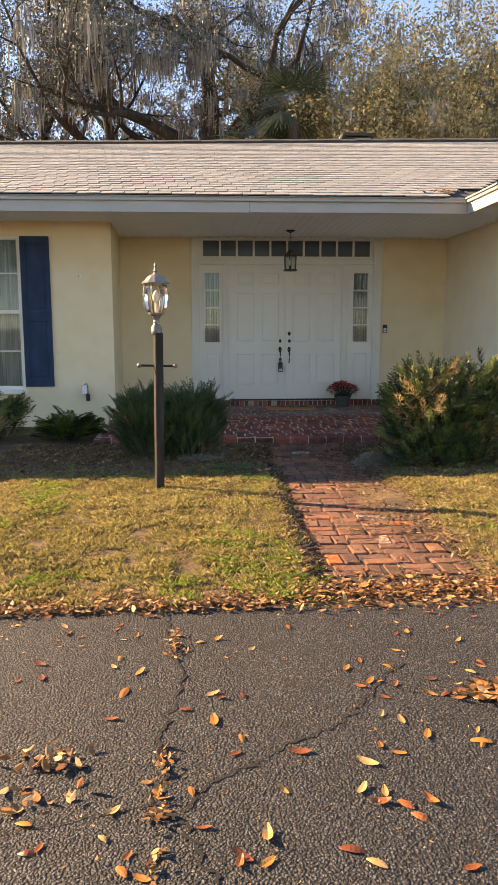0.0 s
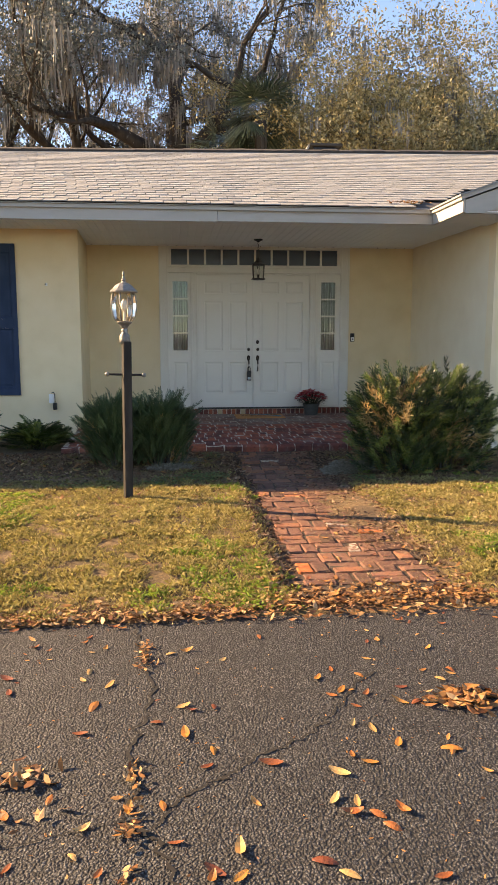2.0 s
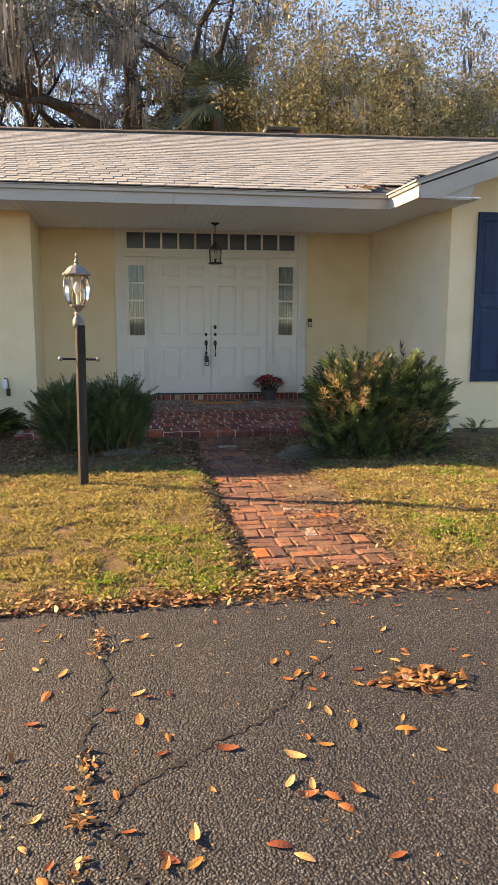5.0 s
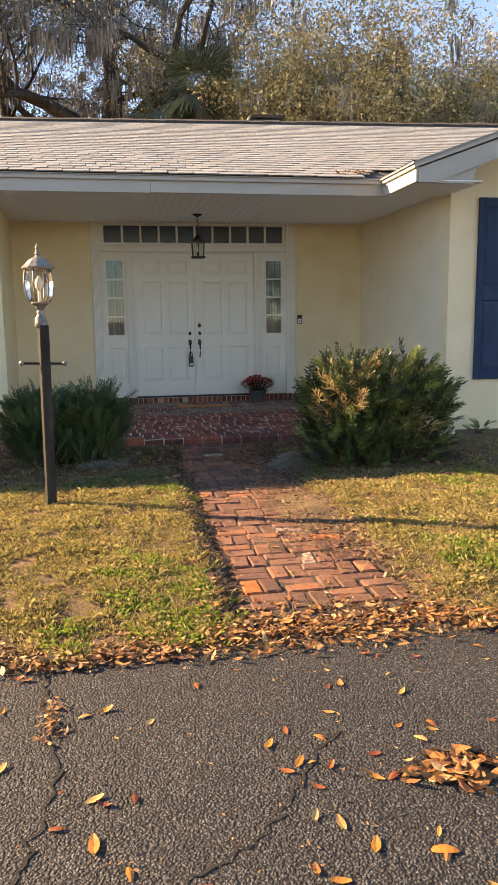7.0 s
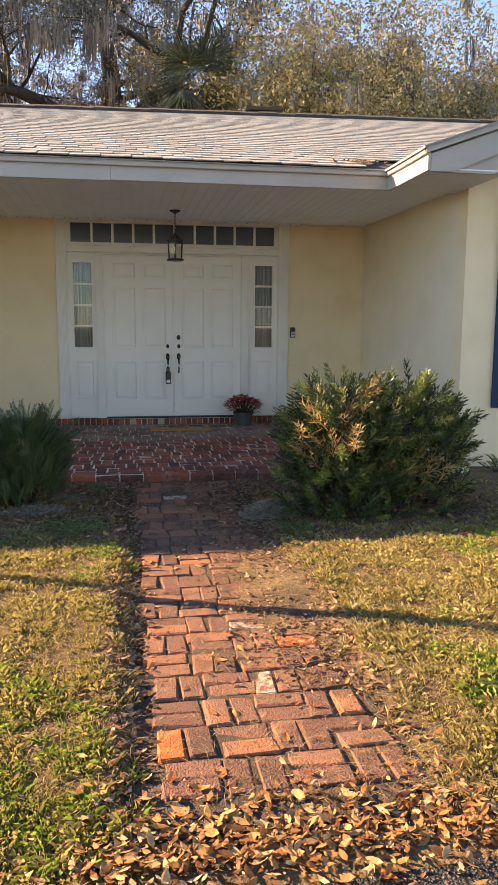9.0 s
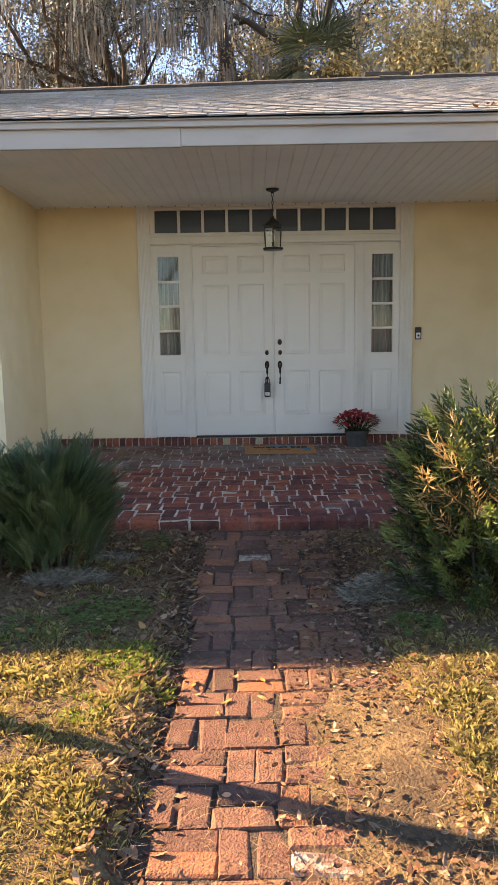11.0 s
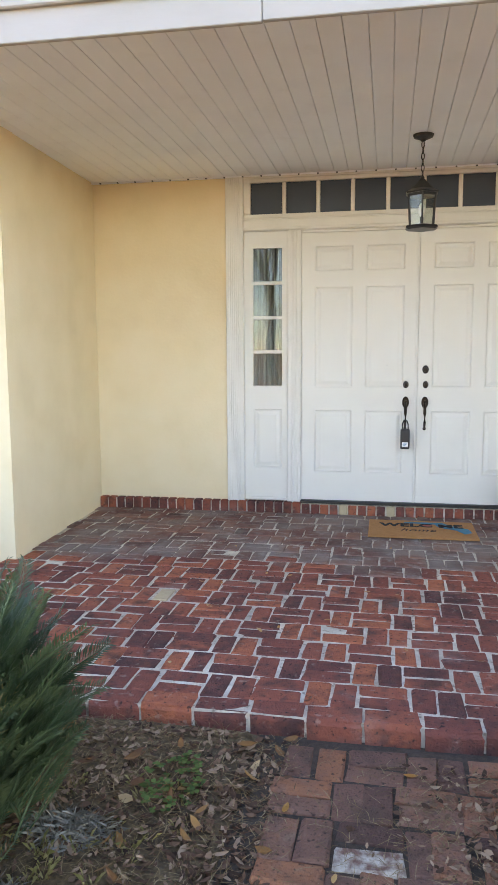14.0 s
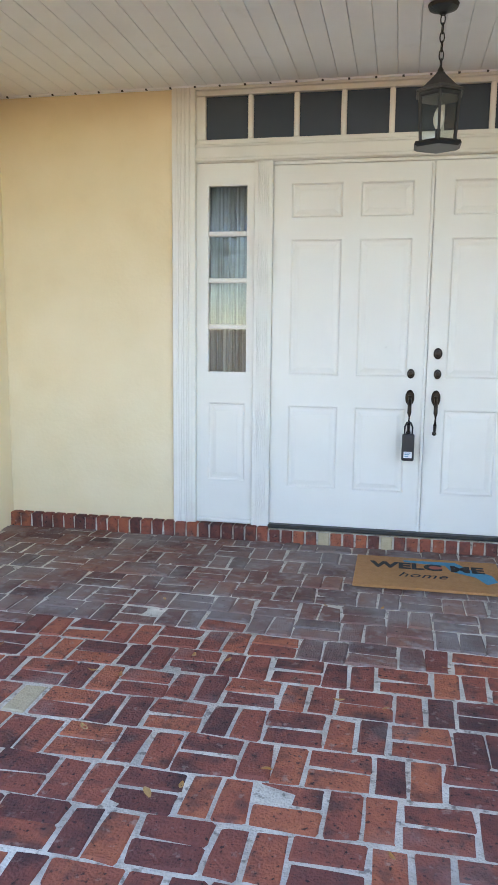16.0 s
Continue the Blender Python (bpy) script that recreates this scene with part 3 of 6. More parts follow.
part("wing_roof_slope", plane([(WR, GABLE_Y - 0.05, rake_z(WR) + 0.012), (11.8, GABLE_Y - 0.05, 3.0), (11.8, 14.6, 3.0), (WR, 14.6, rake_z(WR) + 0.012)], 0.02), M_SHINGLE_FAR, roof)
rc = bmesh.new()
x = -14.4
rr = random.Random(5)
while x < 11.6:
    z = ridge_z(x) + 0.03
    j = rr.uniform(-0.006, 0.006)
    a = [rc.verts.new(p) for p in [(x, RIDGE_Y - 0.15, z - 0.005 + j), (x + 0.31, RIDGE_Y - 0.15, z - 0.005 + j), (x + 0.31, RIDGE_Y, z + 0.06 + j), (x, RIDGE_Y, z + 0.052 + j), (x + 0.31, RIDGE_Y + 0.15, z - 0.03 + j), (x, RIDGE_Y + 0.15, z - 0.03 + j),
                                   (x, RIDGE_Y - 0.15, z - 0.11 + j), (x + 0.31, RIDGE_Y - 0.15, z - 0.11 + j)]]
    rc.faces.new((a[0], a[1], a[2], a[3]))
    rc.faces.new((a[3], a[2], a[4], a[5]))
    rc.faces.new((a[6], a[7], a[1], a[0]))
    x += 0.3
part("ridge_cap", rc, M_RIDGE, roof)
rv = thing("roof_vent", (3.245, 16.0, 5.20), "low dark metal box vent on the roof ridge", "roof vent")
part("vent_hood", bx(-0.33, 0.36, -0.2, 0.2, 0.165, 0.22, bevel=0.01), M_RIDGE, rv)
part("vent_box", bx(-0.24, 0.24, -0.16, 0.16, -0.72, 0.14), M_BLACK, rv)
part("vent_flange", prism(bmesh.new(), [(-0.44, 0.0), (-0.40, 0.0), (-0.30, 0.20), (-0.345, 0.20)], -0.17, 0.17), M_PEWTER, rv)

# ---- porch slab ----
def porch_z(y):
    return 0.178 + 0.030 * (y - PORCH_Y0) / (WALL_Y - PORCH_Y0)


porch = thing("floor_porch", (0, 0, 0), "red brick porch floor in basket weave with pale mortar", "porch floor", kind="structure")
bm = bmesh.new()
vs = [bm.verts.new(c) for c in [(LEFT_X + 0.003, PORCH_Y0 + 0.012, porch_z(PORCH_Y0) - 0.004), (RIGHT_X + 0.06, PORCH_Y0 + 0.012, porch_z(PORCH_Y0) - 0.004), (RIGHT_X - 0.003, WALL_Y, porch_z(WALL_Y) - 0.004), (LEFT_X + 0.003, WALL_Y, porch_z(WALL_Y) - 0.004)]]
lo = [bm.verts.new((v.co.x, v.co.y, -0.05)) for v in vs]
bm.faces.new(vs)
for k in range(4):
    bm.faces.new((vs[k], lo[k], lo[(k + 1) % 4], vs[(k + 1) % 4]))
part("mortar_bed", bm, M_MORTAR, porch)
path = thing("pavement_path", (0, 0, 0), "worn red brick garden path in basket weave", "brick path", kind="structure")
bm = bmesh.new()
pv = []
for k in range(30):
    y = DRIVE_EDGE + 0.22 + (PORCH_Y0 + 0.02 - DRIVE_EDGE - 0.22) * k / 29
    pv.append((bm.verts.new((0.70, y, path_z(y) - 0.009)), bm.verts.new((1.74, y, path_z(y) - 0.009))))
for (a, b), (c, d) in zip(pv, pv[1:]):
    bm.faces.new((a, b, d, c))
part("soil_bed", bm, M_SAND, path)


def drift_z(x, y):
    """Soil and thatch washed over one side of the path."""
    u, v = (x - 1.66) / 0.30, (y - 6.1) / 0.62
    return path_z(y) - 0.012 + 0.034 * math.exp(-u * u - v * v) + 0.006 * noise.noise((x * 9, y * 9, 1.0))


grid("ground_drift", steps((1.25, 1.80, 0.025)), steps((5.1, 7.1, 0.03)), drift_z, M_SOIL, "thin drift of soil and thatch washed over the brick path", "soil drift")


# ---- front door and its surround ----
FY = WALL_Y            # wall face; casing stands proud of it
SILL = 0.300


def raised_frame(bm, x0, x1, z0, z1, y, depth=0.010, rim=0.022):
    """A raised panel: a sunk moulding ring round a field."""
    o = [(x0, z0), (x1, z0), (x1, z1), (x0, z1)]
    i1 = [(x0 + rim * 0.45, z0 + rim * 0.45), (x1 - rim * 0.45, z0 + rim * 0.45), (x1 - rim * 0.45, z1 - rim * 0.45), (x0 + rim * 0.45, z1 - rim * 0.45)]
    i2 = [(x0 + rim, z0 + rim), (x1 - rim, z0 + rim), (x1 - rim, z1 - rim), (x0 + rim, z1 - rim)]
    i3 = [(x0 + rim * 2.1, z0 + rim * 2.1), (x1 - rim * 2.1, z0 + rim * 2.1), (x1 - rim * 2.1, z1 - rim * 2.1), (x0 + rim * 2.1, z1 - rim * 2.1)]
    rings = []
    for pts, d in ((o, 0.0), (i1, depth), (i2, depth), (i3, depth * 0.25)):
        rings.append([bm.verts.new((x, y + d, z)) for x, z in pts])
    for a, b in zip(rings, rings[1:]):
        for k in range(4):
            bm.faces.new((a[k], a[(k + 1) % 4], b[(k + 1) % 4], b[k]))
    bm.faces.new(rings[-1])


def panelled(x0, x1, z0, z1, y, thick, panels):
    """A slab whose front face carries raised panels."""
    bm = bmesh.new()
    xs = sorted({x0, x1, *[p[0] for p in panels], *[p[1] for p in panels]})
    zs = sorted({z0, z1, *[p[2] for p in panels], *[p[3] for p in panels]})
    for xa, xb in zip(xs, xs[1:]):
        for za, zb in zip(zs, zs[1:]):
            cx, cz = (xa + xb) / 2, (za + zb) / 2
            if any(p[0] < cx < p[1] and p[2] < cz < p[3] for p in panels):
                continue
            bm.faces.new([bm.verts.new(c) for c in ((xa, y, za), (xb, y, za), (xb, y, zb), (xa, y, zb))])
    for p in panels:
        raised_frame(bm, *p, y)
    bmesh.ops.remove_doubles(bm, verts=bm.verts, dist=1e-4)
    b = [bm.verts.new(c) for c in ((x0, y, z0), (x1, y, z0), (x1, y, z1), (x0, y, z1), (x0, y + thick, z0), (x1, y + thick, z0), (x1, y + thick, z1), (x0, y + thick, z1))]
    for q in ((0, 1, 5, 4), (1, 2, 6, 5), (2, 3, 7, 6), (3, 0, 4, 7), (4, 5, 6, 7)):
        bm.faces.new([b[k] for k in q])
    bmesh.ops.remove_doubles(bm, verts=bm.verts, dist=1e-4)
    return bm


def casing_board(bm, x0, x1, z0, z1, y0, y1):
    """A casing board with a rounded arris and shallow upright flutes."""
    w_ = x1 - x0
    pts = [(x0, y1), (x0, y0 + 0.004), (x0 + 0.004, y0), (x0 + w_ * 0.14, y0)]
    for k in range(6):
        a, f = x0 + w_ * (0.18 + 0.11 * k), w_ * 0.11
        pts += [(a + f * 0.2, y0), (a + f * 0.4, y0 + 0.003), (a + f * 0.65, y0 + 0.003), (a + f * 0.85, y0)]
    pts += [(x1 - 0.004, y0), (x1, y0 + 0.004), (x1, y1)]
    lo = [bm.verts.new((x, y, z0)) for x, y in pts]
    hi = [bm.verts.new((x, y, z1)) for x, y in pts]
    for k in range(len(pts)):
        j = (k + 1) % len(pts)
        bm.faces.new((lo[k], lo[j], hi[j], hi[k]))
    bm.faces.new(lo[::-1])
    bm.faces.new(hi)
    return bm


trim = thing("trim_door_surround", (0, 0, 0), "white painted fluted wooden door surround with mullions", "door frame", kind="structure")
HEAD = 2.50
part("casing", casing_board(bmesh.new(), CAS0, -0.010, SILL - 0.01, CEIL - 0.003, FY - 0.028, FY + 0.1), M_TRIM, trim)
part("casing", casing_board(bmesh.new(), 2.825, CAS1, SILL - 0.01, CEIL - 0.003, FY - 0.028, FY + 0.1), M_TRIM, trim)
part("mullion_post", casing_board(bmesh.new(), 0.350, 0.462, SILL - 0.01, HEAD, FY - 0.018, FY + 0.1), M_TRIM, trim)
part("mullion_post", casing_board(bmesh.new(), 2.312, 2.424, SILL - 0.01, HEAD, FY - 0.018, FY + 0.1), M_TRIM, trim)
part("header_board", bx(-0.012, 2.827, FY - 0.016, FY + 0.1, HEAD, 2.596, bevel=0.005), M_TRIM, trim)
part("header_moulding", bx(-0.012, 2.827, FY - 0.030, FY - 0.014, HEAD + 0.004, HEAD + 0.026, bevel=0.007, seg=2), M_TRIM, trim)
part("header_moulding", bx(-0.012, 2.827, FY - 0.026, FY - 0.014, 2.585, 2.603, bevel=0.005), M_TRIM, trim)
part("head_casing", bx(-0.012, 2.827, FY - 0.022, FY + 0.06, 2.910, CEIL - 0.004, bevel=0.004), M_TRIM, trim)
part("door_stop", bx(0.462, 2.312, FY - 0.004, FY + 0.055, HEAD - 0.022, HEAD - 0.001, bevel=0.004), M_TRIM, trim)
part("threshold", bx(0.46, 2.314, FY - 0.035, FY + 0.1, SILL - 0.008, SILL + 0.014, bevel=0.005), M_STONE, trim)

# transom of ten panes
tr = thing("window_1", (0, 0, 0), "dark transom window of ten small panes in white muntins", "transom window", kind="structure")
T0, T1, TZ0, TZ1 = 0.045, 2.772, 2.634, 2.882
part("window_frame", bx(-0.011, 2.826, FY + 0.004, FY + 0.06, 2.603, TZ0, bevel=0.003), M_TRIM, tr)
part("window_frame", bx(-0.011, 2.826, FY + 0.004, FY + 0.06, TZ1, 2.911, bevel=0.003), M_TRIM, tr)
part("window_frame", bx(-0.011, T0, FY + 0.004, FY + 0.06, TZ0 + 0.001, TZ1 - 0.001, bevel=0.003), M_TRIM, tr)
part("window_frame", bx(T1, 2.826, FY + 0.004, FY + 0.06, TZ0 + 0.001, TZ1 - 0.001, bevel=0.003), M_TRIM, tr)
pw = (T1 - T0) / 10
for k in range(10):
    part("pane", bx(T0 + k * pw + 0.002, T0 + (k + 1) * pw - 0.002, FY + 0.03, FY + 0.035, TZ0 + 0.002, TZ1 - 0.002), M_TRANSOM_SLATE, tr)
    if k:
        part("muntin", bx(T0 + k * pw - 0.016, T0 + k * pw + 0.016, FY + 0.006, FY + 0.05, TZ0 - 0.001, TZ1 + 0.001, bevel=0.006), M_TRIM, tr)


def pleated(x0, x1, z0, z1, y, seed, folds):
    """A hanging curtain with soft uneven pleats."""
    bm = bmesh.new()
    r = random.Random(seed)
    cols, rows = 60, 6
    ph = [r.uniform(0, 6.28) for _ in range(4)]
    grid_v = []
    for j in range(rows + 1):
        line = []
        for i in range(cols + 1):
            u, v = i / cols, j / rows
            d = 0.030 * math.sin(folds * math.tau * u + ph[0] + 0.5 * math.sin(7 * u + ph[1])) + 0.010 * math.sin(folds * 2.3 * math.tau * u + ph[2])
            line.append(bm.verts.new((x0 + (x1 - x0) * u, y + d * (0.6 + 0.4 * v), z0 + (z1 - z0) * v)))
        grid_v.append(line)
    for a, b in zip(grid_v, grid_v[1:]):
        for i in range(cols):
            bm.faces.new((a[i], a[i + 1], b[i + 1], b[i]))
    return bm


def sidelight(name, x0, x1, gx0, gx1, seed):
    s = thing(name, (0, 0, 0), "narrow white sidelight of four panes above a raised panel", "sidelight window", kind="structure")
    y = FY + 0.012
    gz0, gz1 = 1.258, 2.370
    part("stile", bx(x0, gx0, y, y + 0.045, SILL, HEAD - 0.001), M_DOOR, s)
    part("stile", bx(gx1, x1, y, y + 0.045, SILL, HEAD - 0.001), M_DOOR, s)
    part("rail", bx(gx0, gx1, y, y + 0.045, gz1, HEAD - 0.001), M_DOOR, s)
    part("lower_panel", panelled(gx0, gx1, SILL, gz0, y, 0.045, [(gx0 + 0.004, gx1 - 0.004, 0.575, 1.065)]), M_DOOR, s)
    part("sill_strip", bx(x0 + 0.002, x1 - 0.002, y - 0.02, y - 0.002, SILL, SILL + 0.03, bevel=0.006), M_TRIM, s)
    h = (gz1 - gz0) / 4
    for k in range(4):
        part("pane", bx(gx0 + 0.001, gx1 - 0.001, y + 0.024, y + 0.028, gz0 + k * h + 0.001, gz0 + (k + 1) * h - 0.001), G_CLEAR, s).visible_shadow = False
        if k:
            part("muntin", bx(gx0 - 0.001, gx1 + 0.001, y + 0.003, y + 0.04, gz0 + k * h - 0.014, gz0 + k * h + 0.014, bevel=0.006), M_DOOR, s)
    cu = part("curtain", pleated(gx0 - 0.03, gx1 + 0.03, gz0 - 0.1, gz1 + 0.1, FY + 0.12, seed, 7), M_CURTAIN_FOLDSHADE, smooth=True)
    tagged(cu, "pale grey pleated sheer curtain with painted fold shade behind a sidelight", "curtain", "curtains behind the door sidelights")


sidelight("window_2", -0.0095, 0.3495, 0.062, 0.302, 3)
sidelight("window_3", 2.4245, 2.8245, 2.512, 2.752, 8)


def door_leaf(name, x0, x1, label):
    d = thing(name, (x0, FY + 0.008, SILL + 0.016), label, "front door", "double front door leaves", kind="structure")
    w, h = x1 - x0, HEAD - 0.024 - SILL - 0.016
    m, mid = 0.108, w / 2
    zz = [(0.235, 0.745), (0.935, 1.735), (1.86, 2.055)]
    panels = [(a, b, z0, z1) for z0, z1 in zz for a, b in ((m, mid - 0.052), (mid + 0.052, w - m))]
    part("door_panel", panelled(0, w, 0, h, 0, 0.045, panels), M_DOOR, d)
    return d


left_leaf = door_leaf("door_1", 0.4635, 1.385, "closed white six-panel wooden door with a lockbox on its handle")
right_leaf = door_leaf("door_2", 1.391, 2.3105, "closed white six-panel wooden door with bronze deadbolts")
part("astragal", bx(0.905, 0.925, -0.012, -0.001, 0.0, 2.15, bevel=0.004), M_DOOR, left_leaf)


def rose(parent, x, z, r, name, key=True):
    o = part(name, lathe(bmesh.new(), [(r, 0.0), (r, 0.006), (r * 0.86, 0.012), (r * 0.62, 0.014), (r * 0.55, 0.022), (r * 0.3, 0.024)], 20), M_BRONZE, parent, "dark bronze deadbolt", smooth=False)
    o.matrix_basis = pose(x, -0.001, z, 90, 0, 0) @ Matrix.Diagonal((0.85, 1.1, 1, 1))
    return o


def handle_set(parent, x, z):
    """A grip handle: oval plate, thumb latch, bowed grip and a lower foot."""
    h = part("door_handle", tube(bmesh.new(), [(x, -0.012, z + 0.055), (x, -0.045, z + 0.03), (x, -0.056, z - 0.03), (x, -0.048, z - 0.10), (x, -0.020, z - 0.145), (x, -0.004, z - 0.150)], [0.009, 0.011, 0.012, 0.010, 0.008, 0.007], 8), M_BRONZE, parent, "dark bronze grip handle", smooth=True)
    o = part("plate", lathe(bmesh.new(), [(0.028, 0.0), (0.028, 0.004), (0.020, 0.012)], 20), M_BRONZE, h)
    o.matrix_basis = pose(x, -0.001, z + 0.055, 90, 0, 0) @ Matrix.Diagonal((0.95, 1.7, 1, 1))
    o = part("foot", lathe(bmesh.new(), [(0.013, 0.0), (0.013, 0.004), (0.008, 0.009)], 14), M_BRONZE, h)
    o.matrix_basis = pose(x, -0.001, z - 0.155, 90, 0, 0)
    part("thumb_latch", bx(x - 0.010, x + 0.010, -0.052, -0.008, z + 0.062, z + 0.070, bevel=0.003), M_BRONZE, h)
    return h


def lz(z):
    return z - SILL - 0.016


rose(left_leaf, 1.300 - 0.4635, lz(1.272), 0.026, "deadbolt")
rose(right_leaf, 1.453 - 1.391, lz(1.272), 0.026, "deadbolt")
rose(right_leaf, 1.450 - 1.391, lz(1.392), 0.030, "deadbolt")
handle_set(left_leaf, 1.300 - 0.4635, lz(1.075))
handle_set(right_leaf, 1.450 - 1.391, lz(1.075))
lb = thing("lockbox", (1.300, FY - 0.068, 0.848), "black key lockbox hanging from the door handle", "lockbox")
part("body", bx(-0.036, 0.036, -0.022, 0.022, -0.085, 0.075, bevel=0.010, seg=2), M_BLACKPLASTIC, lb)
part("shackle", tube(bmesh.new(), [(-0.022, 0, 0.07), (-0.022, 0, 0.115), (-0.012, 0, 0.140), (0.0, 0, 0.147), (0.012, 0, 0.140), (0.022, 0, 0.115), (0.022, 0, 0.07)], [0.0055] * 7, 8), M_BLACK, lb, smooth=True)
part("label_plate", bx(-0.024, 0.024, -0.0245, -0.0205, -0.066, -0.028, bevel=0.002), M_WHITEPLASTIC, lb, "small white label")
for k in range(3):
    part("print_bar", bx(-0.018, 0.016 - 0.006 * k, -0.0262, -0.0248, -0.037 - 0.010 * k, -0.033 - 0.010 * k), M_BLUE, lb)
db = thing("doorbell", (3.044, FY, 1.467), "black video doorbell with a white button on the wall", "doorbell")
part("housing", bx(-0.036, 0.036, -0.026, 0.0, -0.070, 0.070, bevel=0.010, seg=2), M_BLACKPLASTIC, db)
part("button_plate", bx(-0.024, 0.024, -0.0300, -0.0245, -0.058, 0.008, bevel=0.005), M_WHITEPLASTIC, db, "white button plate")
o = part("button", lathe(bmesh.new(), [(0.013, 0), (0.013, 0.003), (0.010, 0.005)], 18), M_BLACKPLASTIC, db)
o.matrix_basis = pose(0, -0.029, -0.026, 90, 0, 0)
o = part("camera_eye", lathe(bmesh.new(), [(0.012, 0), (0.012, 0.003), (0.008, 0.004)], 18), M_BLACK, db)
o.matrix_basis = pose(0, -0.026, 0.038, 90, 0, 0)

# rowlock brick sill along the door wall
sill = thing("trim_brick_sill", (0, 0, 0), "low rowlock course of dark red bricks below the door", "brick sill", kind="structure")
part("mortar_bed", bx(LEFT_X + 0.002, RIGHT_X - 0.002, FY - 0.046, FY + 0.05, 0.19, SILL - 0.012), M_MORTAR, sill)


def brick_mesh(name, lx, ly, lz_, seed, wear=0.006):
    """A worn brick: a box with a bevelled, slightly uneven top."""
    bm = bx(-lx / 2, lx / 2, -ly / 2, ly / 2, -lz_, 0, bevel=min(0.008, wear * 1.3))
    r = random.Random(seed)
    for v in bm.verts:
        v.co += Vector((r.gauss(0, wear * 0.35), r.gauss(0, wear * 0.35), r.gauss(0, wear * 0.18)))
    bmesh.ops.recalc_face_normals(bm, faces=bm.faces)
    me = bpy.data.meshes.new(name)
    bm.to_mesh(me)
    bm.free()
    return me


sill_meshes = [brick_mesh("brick", 0.064, 0.10, 0.10, s, 0.003) for s in (1, 2, 3)]
for me in sill_meshes:
    me.materials.append(M_BRICK)
pale_sill = brick_mesh("brick", 0.064, 0.10, 0.10, 9, 0.003)
pale_sill.materials.append(M_PALEBRICK)
n = int((RIGHT_X - LEFT_X) / 0.0765)
rr = random.Random(11)
for k in range(n):
    x = LEFT_X + 0.04 + k * 0.0765
    ob = part("brick", pale_sill if k in (27, 32) else sill_meshes[k % 3], None, sill)
    ob.location = (x, FY - 0.008 + rr.uniform(-0.003, 0.003), SILL - 0.002 - (0.012 if 0.45 < x < 2.33 else 0.0))


# ---- left window and shutters ----
win = thing("window_4", (0, 0, 0), "white multi-pane window with pale sheer curtains inside", "window", kind="structure")
y = LWALL_Y + 0.03
for a in ((WX0, WX0 + 0.05, WZ0, WZ1), (WX1 - 0.05, WX1, WZ0, WZ1), (WX0 + 0.05, WX1 - 0.05, WZ0, WZ0 + 0.05), (WX0 + 0.05, WX1 - 0.05, WZ1 - 0.05, WZ1), (WX0 + 0.05, WX1 - 0.05, 1.69, 1.74)):
    part("window_frame", bx(a[0], a[1], y, y + 0.08, a[2], a[3], bevel=0.004), M_TRIM, win)
part("window_sill", bx(WX0 - 0.04, WX1 + 0.02, LWALL_Y - 0.06, LWALL_Y + 0.09, WZ0 - 0.06, WZ0 + 0.002, bevel=0.006), M_TRIM, win)
nx = 5
for i in range(nx):
    xa = WX0 + 0.05 + (WX1 - WX0 - 0.1) * i / nx
    xb = WX0 + 0.05 + (WX1 - WX0 - 0.1) * (i + 1) / nx
    if i:
        part("muntin", bx(xa - 0.011, xa + 0.011, y + 0.02, y + 0.05, WZ0 + 0.05, WZ1 - 0.05, bevel=0.004), M_TRIM, win)
    for za, zb in ((WZ0 + 0.05, 1.17), (1.17, 1.69), (1.74, 2.24), (2.24, WZ1 - 0.05)):
        part("pane", bx(xa + 0.002, xb - 0.002, y + 0.033, y + 0.037, za + 0.001, zb - 0.001), G_CLEAR, win).visible_shadow = False
for z in (1.17, 2.24):
    part("muntin", bx(WX0 + 0.05, WX1 - 0.05, y + 0.022, y + 0.052, z - 0.011, z + 0.011, bevel=0.004), M_TRIM, win)
tagged(part("curtain", pleated(WX0, WX1, WZ0 - 0.1, WZ1, LWALL_Y + 0.18, 21, 14), M_CURTAIN_FOLDSHADE, smooth=True), "pale sheer curtain with painted fold shade hanging inside the window", "curtain")


def shutter(x0, x1, z0, z1, y):
    s = thing("shutter", ((x0 + x1) / 2, y, z0), "dark navy blue panelled wooden shutter fixed to the wall", "shutter", "navy window shutters")
    w, h, e = (x1 - x0) / 2, z1 - z0, 0.058
    for sx in (-w, w - e):
        part("stile", bx(sx, sx + e, -0.036, 0.0, 0, h, bevel=0.004), M_SHUTTER, s)
    for za, zb in ((0.0, 0.10), (h * 0.45, h * 0.51), (h - 0.10, h)):
        part("rail", bx(-w + e + 0.0005, w - e - 0.0005, -0.034, 0.0, za, zb, bevel=0.004), M_SHUTTER, s)
    for za, zb in ((0.10, h * 0.45), (h * 0.51, h - 0.10)):
        part("panel", panelled(-w + e + 0.001, w - e - 0.001, za + 0.001, zb - 0.001, -0.026, 0.024, [(-w + e + 0.012, w - e - 0.012, za + 0.012, zb - 0.012)]), M_SHUTTER, s)
    return s


shutter(-2.465, -2.070, 0.675, 2.735, LWALL_Y - 0.001)
shutter(4.475, 4.915, 0.715, 2.865, WING_Y - 0.001)
sp = thing("wall_spotlight", (-1.665, LWALL_Y, 2.197), "tiny dark hose bracket on the stucco", "bracket")
part("bracket_plate", bx(-0.014, 0.014, -0.010, 0.0, -0.02, 0.02, bevel=0.003), M_WHITEPLASTIC, sp)
part("bracket_knob", bx(-0.022, -0.004, -0.03, -0.009, -0.006, 0.010, bevel=0.004), M_BLACK, sp)
